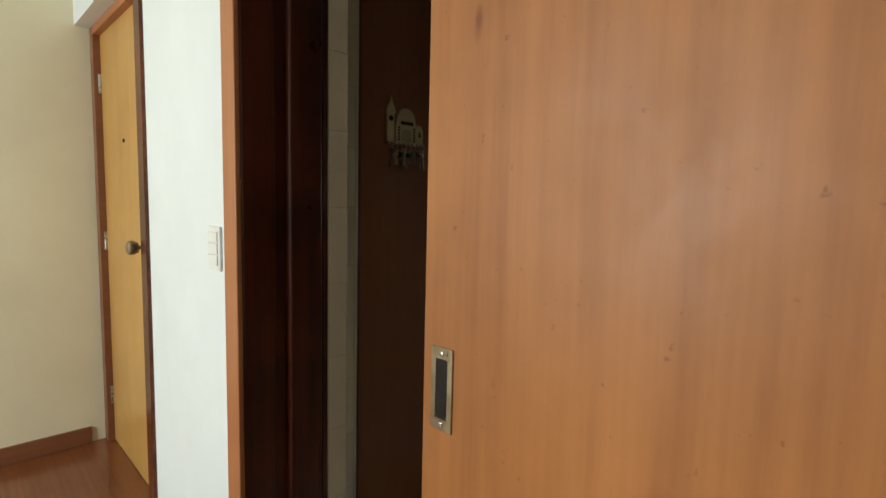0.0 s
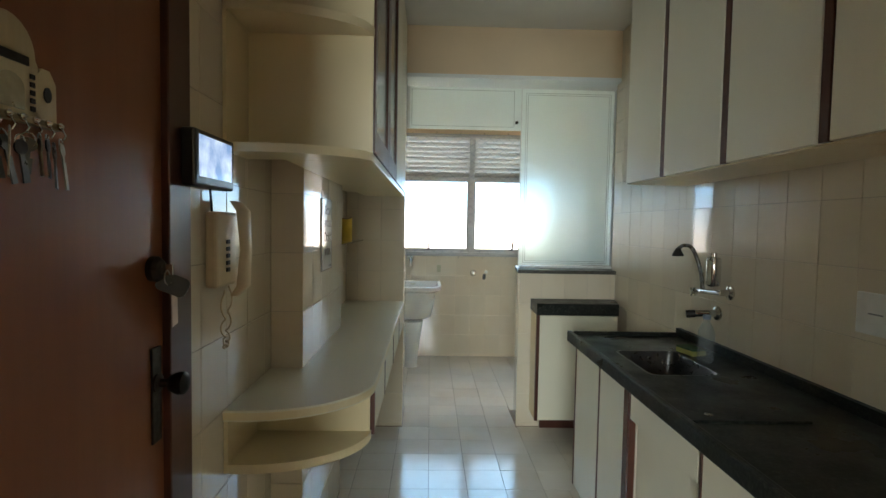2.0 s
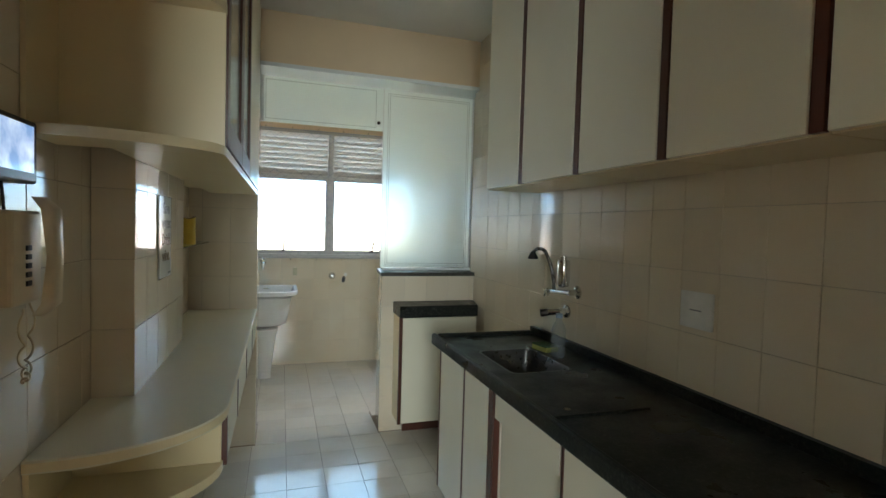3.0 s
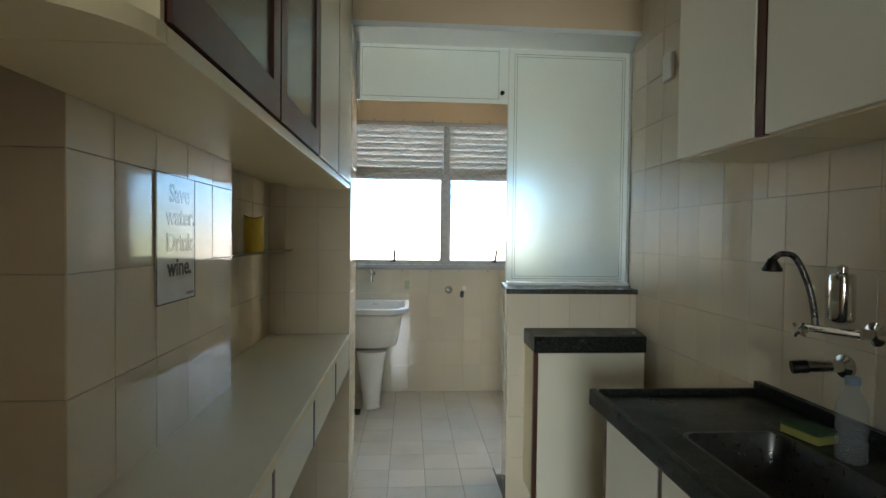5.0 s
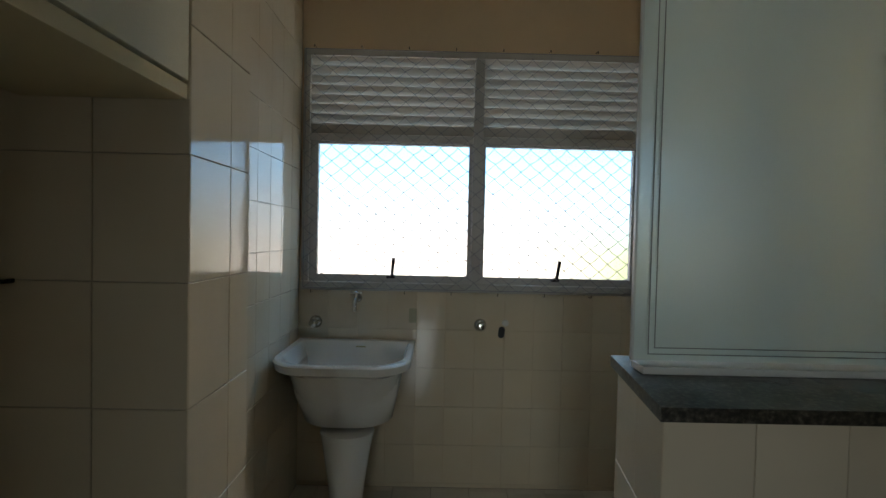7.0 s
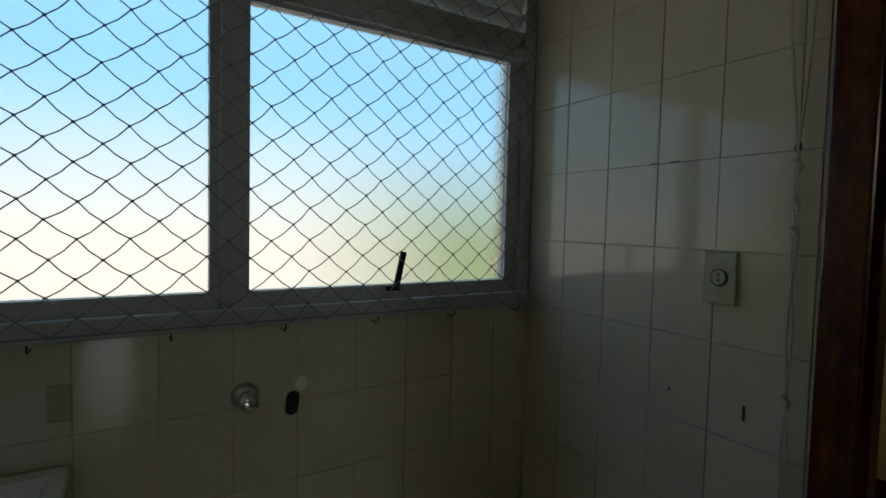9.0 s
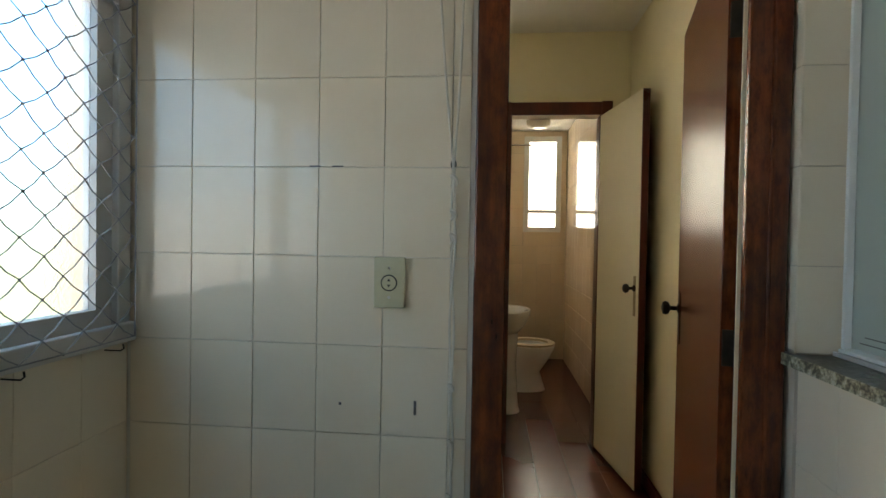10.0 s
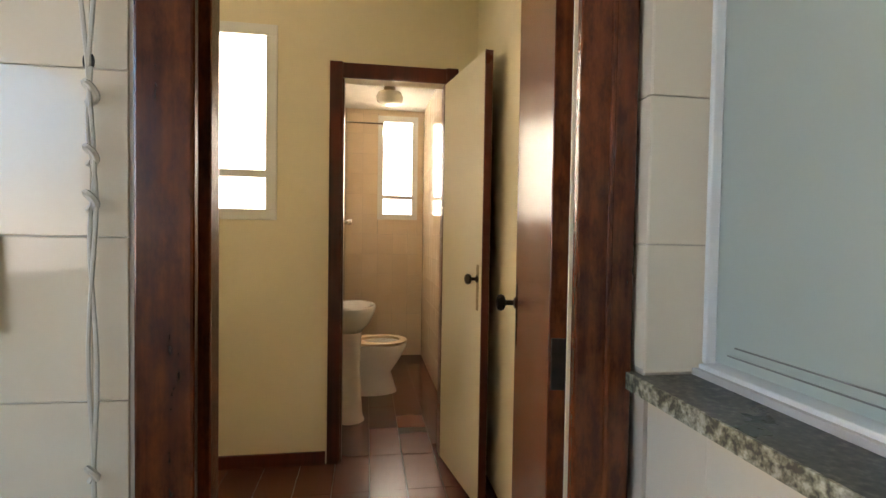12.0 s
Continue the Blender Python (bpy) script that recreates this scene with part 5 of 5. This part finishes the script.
part("leaf", turned(box(0.0, 0.565, -0.002, 0.030, 0.02, 2.09), BT), LAMINATE, bl)
part("edge_strip", turned(box(0.565, 0.572, -0.002, 0.034, 0.02, 2.09), BT), DARK_WOOD, bl, "dark stained edge")
part("back", turned(box(0.0, 0.565, 0.030, 0.034, 0.02, 2.09), BT), DARK_WOOD, bl, "dark stained back")
lp = part("lock_plate", turned(box(0.51, 0.535, -0.005, -0.002, 0.92, 1.13, 0.001), BT), BRASS, bl)
part("knob", turned(lathe([(0.017, 0), (0.017, 0.004), (0.008, 0.008), (0.008, 0.03), (0.021, 0.036), (0.025, 0.046), (0.02, 0.056), (0.008, 0.06)], (0.522, -0.005, 1.065), "-y"), BT), BLACK_IRON, lp, smooth=50)


def side_window(name, x, y0, y1, z0, z1, label, zt):
    """A white framed window in a wall that looks west, with a tall pane over a low one."""
    w = thing(name, (x, (y0 + y1) / 2, z0), label, "window", "", "structure")
    f = 0.058
    for r in ((y0, y1, z0, z0 + f), (y0, y1, z1 - f, z1), (y0, y0 + f, z0 + f, z1 - f), (y1 - f, y1, z0 + f, z1 - f), (y0 + f, y1 - f, zt - 0.02, zt + 0.02)):
        part("window_frame", box(x - 0.012, x + 0.05, r[0], r[1], r[2], r[3], 0.003), WHITE_ALU, w)
    for a, b in ((z0 + f, zt - 0.02), (zt + 0.02, z1 - f)):
        p_ = part("pane", box(x + 0.018, x + 0.022, y0 + f, y1 - f, a, b), FROSTED, w, "frosted glass")
        p_.visible_shadow = False
    return w


side_window("window_2", MX, MW0 - 0.002, MW1 + 0.002, 1.328, 2.352, "white framed frosted window in the cream wall", 1.572)
side_window("window_3", BXE, *BW, "white framed frosted window in the tiled bathroom", BW[2] + 0.23)
glow, gt, gb = mat("hazy_daylight", 1.0)
gt.nodes.remove(gb)
ge = gt.nodes.new("ShaderNodeEmission")
ge.inputs[0].default_value, ge.inputs[1].default_value = (1.0, 0.90, 0.73, 1), 16.0
gt.links.new(ge.outputs[0], gt.nodes["Material Output"].inputs[0])
structure("backdrop_maid", boxes((MX + 0.17, MX + 0.18, 4.50, 5.25, 1.2, 2.5)), glow, "bright hazy daylight outside the window", "backdrop")
structure("backdrop_bath", boxes((BXE + 0.17, BXE + 0.18, 3.5, 4.15, 1.25, 2.6)), glow, "bright hazy daylight outside the window", "backdrop")

# bathroom fixtures
ws = thing("washbasin", (3.68, 4.2, 0), "white porcelain pedestal washbasin in the bathroom", "washbasin")
part("bowl", loft([oval(3.68, 4.24, 0.60, 0.09, 0.08), oval(3.68, 4.22, 0.66, 0.16, 0.11), oval(3.68, 4.215, 0.745, 0.215, 0.145), oval(3.68, 4.215, 0.775, 0.225, 0.150), oval(3.68, 4.215, 0.785, 0.215, 0.142),
                   oval(3.68, 4.21, 0.78, 0.18, 0.11), oval(3.68, 4.21, 0.70, 0.12, 0.07), oval(3.68, 4.21, 0.68, 0.05, 0.03)]), PORCELAIN, ws, smooth=60)
part("pedestal", loft([oval(3.68, 4.235, 0.0, 0.11, 0.10), oval(3.68, 4.235, 0.04, 0.095, 0.085), oval(3.68, 4.24, 0.35, 0.075, 0.07), oval(3.68, 4.24, 0.61, 0.09, 0.08)]), PORCELAIN, ws, smooth=60)
part("tap", lathe([(0.02, 0), (0.014, 0.02), (0.012, 0.06), (0.02, 0.07), (0.02, 0.09), (0.006, 0.095)], (3.68, 4.315, 0.783)), CHROME, ws)
wc = thing("toilet", (4.28, 4.05, 0), "white porcelain toilet without a lid on the red floor", "toilet")
part("bowl", loft([oval(4.28, 4.08, 0.0, 0.135, 0.20), oval(4.28, 4.08, 0.03, 0.125, 0.19), oval(4.28, 4.09, 0.16, 0.105, 0.16), oval(4.28, 4.05, 0.28, 0.155, 0.20), oval(4.28, 4.03, 0.37, 0.185, 0.225), oval(4.28, 4.03, 0.395, 0.188, 0.228),
                   oval(4.28, 4.03, 0.40, 0.175, 0.215), oval(4.28, 4.02, 0.395, 0.125, 0.16), oval(4.28, 4.02, 0.30, 0.10, 0.13), oval(4.28, 4.03, 0.22, 0.05, 0.06)]), PORCELAIN, wc, smooth=60)
part("seat", loft([oval(4.28, 4.03, 0.402, 0.188, 0.228), oval(4.28, 4.03, 0.416, 0.190, 0.230), oval(4.28, 4.03, 0.422, 0.18, 0.22), oval(4.28, 4.02, 0.420, 0.125, 0.16), oval(4.28, 4.02, 0.402, 0.122, 0.157)], False, False),
     IVORY, wc, "cream plastic seat", 60)
part("back", box(4.15, 4.41, 4.20, 4.345, 0.0, 0.39, 0.03), PORCELAIN, wc, smooth=60)
lamp = thing("ceiling_lamp", (4.65, 3.95, BCEIL), "white opal glass ceiling lamp, switched off", "ceiling lamp")
part("base", lathe([(0.05, 0), (0.05, -0.03), (0.06, -0.035)], (4.65, 3.95, BCEIL)), BRASS, lamp)
part("shade", lathe([(0.06, -0.035), (0.10, -0.045), (0.115, -0.08), (0.11, -0.12), (0.06, -0.145), (0.02, -0.148)], (4.65, 3.95, BCEIL)), LAMP_GLASS, lamp, smooth=60)
rail = thing("curtain_rod", (4.9, 4.1, 2.2), "thin steel shower curtain rod across the bathroom", "curtain rod")
part("rod", tube([(4.85, 3.99, 2.26), (4.85, BYN, 2.26)], 0.008, 8), CHROME, rail)
part("rod", tube([(4.85, 3.99, 2.26), (BXE, 3.99, 2.26)], 0.006, 8), CHROME, rail)
sv = thing("shower_valve", (4.6, BYN, 1.36), "chrome valve on the bathroom wall", "valve")
part("flange", lathe([(0.03, 0), (0.028, 0.01), (0.014, 0.02), (0.014, 0.05), (0.024, 0.055), (0.024, 0.085), (0.01, 0.09)], (4.6, BYN, 1.36), "-y", 16), CHROME, sv)

# ---- tiles ----
TW, TH, JOINT = 0.155, 0.2055, 0.0015
TILE_MESH = {}


def tile_mesh(w, h, depth, material, cham=0.001):
    """A thin glazed slab with chamfered edges: local x by y, face along +z."""
    key = (round(w, 3), round(h, 3), depth, material.name)
    if key not in TILE_MESH:
        c = min(cham, w / 3, h / 3)
        v = [(x, y, z) for z, i in ((0, 0), (depth - c, 0), (depth, c)) for x, y in ((i, i), (w - i, i), (w - i, h - i), (i, h - i))]
        f = [(8, 9, 10, 11)] + [(4 * k + i, 4 * k + (i + 1) % 4, 4 * k + 4 + (i + 1) % 4, 4 * k + 4 + i) for k in (0, 1) for i in range(4)]
        me = bpy.data.meshes.new("tile")
        me.from_pydata(v, [], f)
        me.materials.append(material)
        TILE_MESH[key] = me
    return TILE_MESH[key]


def cut(rects, hole):
    out = []
    a0, a1, b0, b1 = hole
    for u0, u1, v0, v1 in rects:
        if a1 <= u0 or a0 >= u1 or b1 <= v0 or b0 >= v1:
            out.append((u0, u1, v0, v1))
            continue
        if a0 > u0:
            out.append((u0, a0, v0, v1))
        if a1 < u1:
            out.append((a1, u1, v0, v1))
        m0, m1 = max(u0, a0), min(u1, a1)
        if b0 > v0:
            out.append((m0, m1, v0, b0))
        if b1 < v1:
            out.append((m0, m1, b1, v1))
    return out


def cells(u0, u1, v0, v1, w, h, uo, vo, holes):
    k0, k1 = math.floor((u0 - uo) / w), math.ceil((u1 - uo) / w)
    j0, j1 = math.floor((v0 - vo) / h), math.ceil((v1 - vo) / h)
    out = []
    for j in range(j0, j1):
        for k in range(k0, k1):
            r = [(max(u0, uo + k * w), min(u1, uo + (k + 1) * w), max(v0, vo + j * h), min(v1, vo + (j + 1) * h))]
            for hl in holes:
                r = cut(r, hl)
            out += [q for q in r if q[1] - q[0] > 0.012 and q[3] - q[2] > 0.012]
    return out


def lay(parent, basis, rects, material=TILE, depth=0.005, name="tile", near=None, joint=JOINT):
    """One object a tile; past 300 the ones away from the named stretch are joined."""
    if len(rects) > 300:
        rects = sorted(rects, key=lambda q: abs((q[0] + q[1]) / 2 - near[0]) + 0.6 * abs((q[2] + q[3]) / 2 - near[1]))
    g = joint / 2
    rest_v, rest_f = [], []
    rt = random.Random(len(rects))
    for n_, (u0, u1, v0, v1) in enumerate(rects):
        m = basis @ Matrix.Translation((u0 + g, v0 + g, rt.uniform(-0.0004, 0.0004))) @ pose(0, 0, 0, rt.gauss(0, 0.1), rt.gauss(0, 0.12), 0)
        me = tile_mesh(u1 - u0 - 2 * g, v1 - v0 - 2 * g, depth, material)
        if n_ < 300:
            ob = new(name, me)
            ob.parent = parent
            ob.matrix_local = m
        else:
            k = len(rest_v)
            rest_v += [tuple(m @ v.co) for v in me.vertices]
            rest_f += [tuple(i + k for i in p.vertices) for p in me.polygons]
    if rest_v:
        me = bpy.data.meshes.new("tiles")
        me.from_pydata(rest_v, [], rest_f)
        me.materials.append(material)
        ob = new("tiles", me)
        ob.parent = parent
        tagged(ob, kind="stuff")


def face_east(x):
    return Matrix(((0, 0, 1, x - 0.005), (1, 0, 0, 0), (0, 1, 0, 0), (0, 0, 0, 1)))


def face_west(x):
    return Matrix(((0, 0, -1, x + 0.005), (-1, 0, 0, 0), (0, 1, 0, 0), (0, 0, 0, 1)))


def face_south(y):
    return Matrix(((1, 0, 0, 0), (0, 0, -1, y + 0.005), (0, 1, 0, 0), (0, 0, 0, 1)))


def face_north(y):
    return Matrix(((-1, 0, 0, 0), (0, 0, 1, y - 0.005), (0, 1, 0, 0), (0, 0, 0, 1)))


def neg(rects):
    return [(-b, -a, c, d) for a, b, c, d in rects]


VO = 0.0235
lay(west, face_east(XW), cells(0.298, 3.42, 0, CEIL, TW, TH, 0.53, VO, [(0.543, 1.252, 0, 2.102), (1.84, 2.585, 0, CEIL), (1.602, 3.42, 1.60, CEIL)]), near=(1.6, 1.2))
lay(pillar, face_east(-0.842), cells(1.835, 2.59, 0, 1.60, TW, TH, 2.59, VO, []), near=(2.2, 1.2))
lay(pillar, face_south(1.835), cells(XW + 0.001, -0.842 - 0.001, 0, 1.60, TW, TH, XW, VO, []))
lay(pilaster, face_south(3.42), cells(XW, -0.572, 0, 1.60, TW, TH, -0.572, VO, []))
lay(pilaster, face_east(-0.572), cells(3.421, 3.669, 0, 2.334, TW, TH, 3.421, VO, []))
lay(pilaster, face_north(3.67), neg(cells(XL, -0.572, 0, CEIL, TW, TH, -0.572, VO, [])))
lay(laundry_west, face_east(XL), cells(3.672, 5.249, 0, CEIL, TW, TH, 5.249, VO, []), near=(5.0, 1.3))
lay(north, face_south(YN), cells(XL, XR, 0, WZ0 - 0.001, TW, TH, -0.905, VO, []), joint=0.0009)
lay(laundry_east, face_west(XR), neg(cells(DY1 + 0.066, 5.249, 0, CEIL, TW, TH, 4.468, VO, [])), near=(-4.7, 1.3), joint=0.0011)
lay(east, face_west(XE), neg(cells(0.235, 3.50, 0, CEIL, 0.1535, TH, 3.053, VO, [(0.2, 2.52, 1.60, CEIL), (0.2, 2.52, 0, 0.845), (3.43, 3.74, 0, 1.05)])), near=(-2.6, 1.3))
lay(east, face_west(XP), neg(cells(3.503, 3.749, 1.076, CEIL, TW, TH, 3.749, VO, [])))
lay(east, face_north(3.75), neg(cells(XP, XR, 1.08, CEIL, TW, TH, XP, VO, [])))
lay(half, face_south(HW0.y), cells(HW0.x, XE, 0, 1.05, TW, TH, HW0.x, VO, []))
along = (HW0 - HW1).normalized()
END = Matrix(((along.x, 0, along.y, HW1.x - 0.005 * along.y), (along.y, 0, -along.x, HW1.y + 0.005 * along.x), (0, 1, 0, 0), (0, 0, 0, 1)))
lay(half, END, cells(0.001, (HW0 - HW1).length - 0.001, 0, 1.05, TW, TH, 0.001, VO, []))
lay(half, face_north(3.74), neg(cells(HW1.x, XR, 0, 1.05, TW, TH, XR, VO, [])), joint=0.0005)
lay(stub, face_east(-0.652), cells(0.2295, 0.291, 0, CEIL, TW, TH, 0.2295, VO, []))
lay(stub, face_north(0.292), neg(cells(XW + 0.006, -0.653, 0, CEIL, TW, TH, XW, VO, [])))
FLAT = Matrix.Translation((0, 0, -0.005))
lay(floor, FLAT, cells(XW, XR, 0.21, YN, 0.2, 0.2, 0.01, 0.01, [(XW, XL - 0.001, 3.42, YN), (XE, XR, 0.2, 3.75), (0.34, XE, 0.2, 2.46), (0.203, XE, 3.43, 3.74), (XW, -0.572, 3.42, 3.67), (XW, -0.842, 1.835, 2.59)]),
    FLOOR_TILE, 0.005, near=(0, 3))
lay(maid_floor, FLAT, cells(1.0, BXE, MYS, 5.3, 0.40, 0.185, 1.1, 3.735, [(MX, BXE, 4.36, 5.3)]), RED_TILE, 0.005, near=(2.5, 4))
lay(bath_e, face_west(BXE), neg(cells(BYS, BYN, 0, BCEIL, TW, TH, BYS, VO, [BW])), BATH_TILE)
lay(bath_s, face_north(BYS), neg(cells(MX + 0.1, BXE, 0, BCEIL, TW, TH, BXE, VO, [])), BATH_TILE, near=(-4.5, 1.2))
lay(bath_n, face_south(BYN), cells(MX + 0.1, BXE, 0, BCEIL, TW, TH, BXE, VO, []), BATH_TILE, near=(4.5, 1.2))
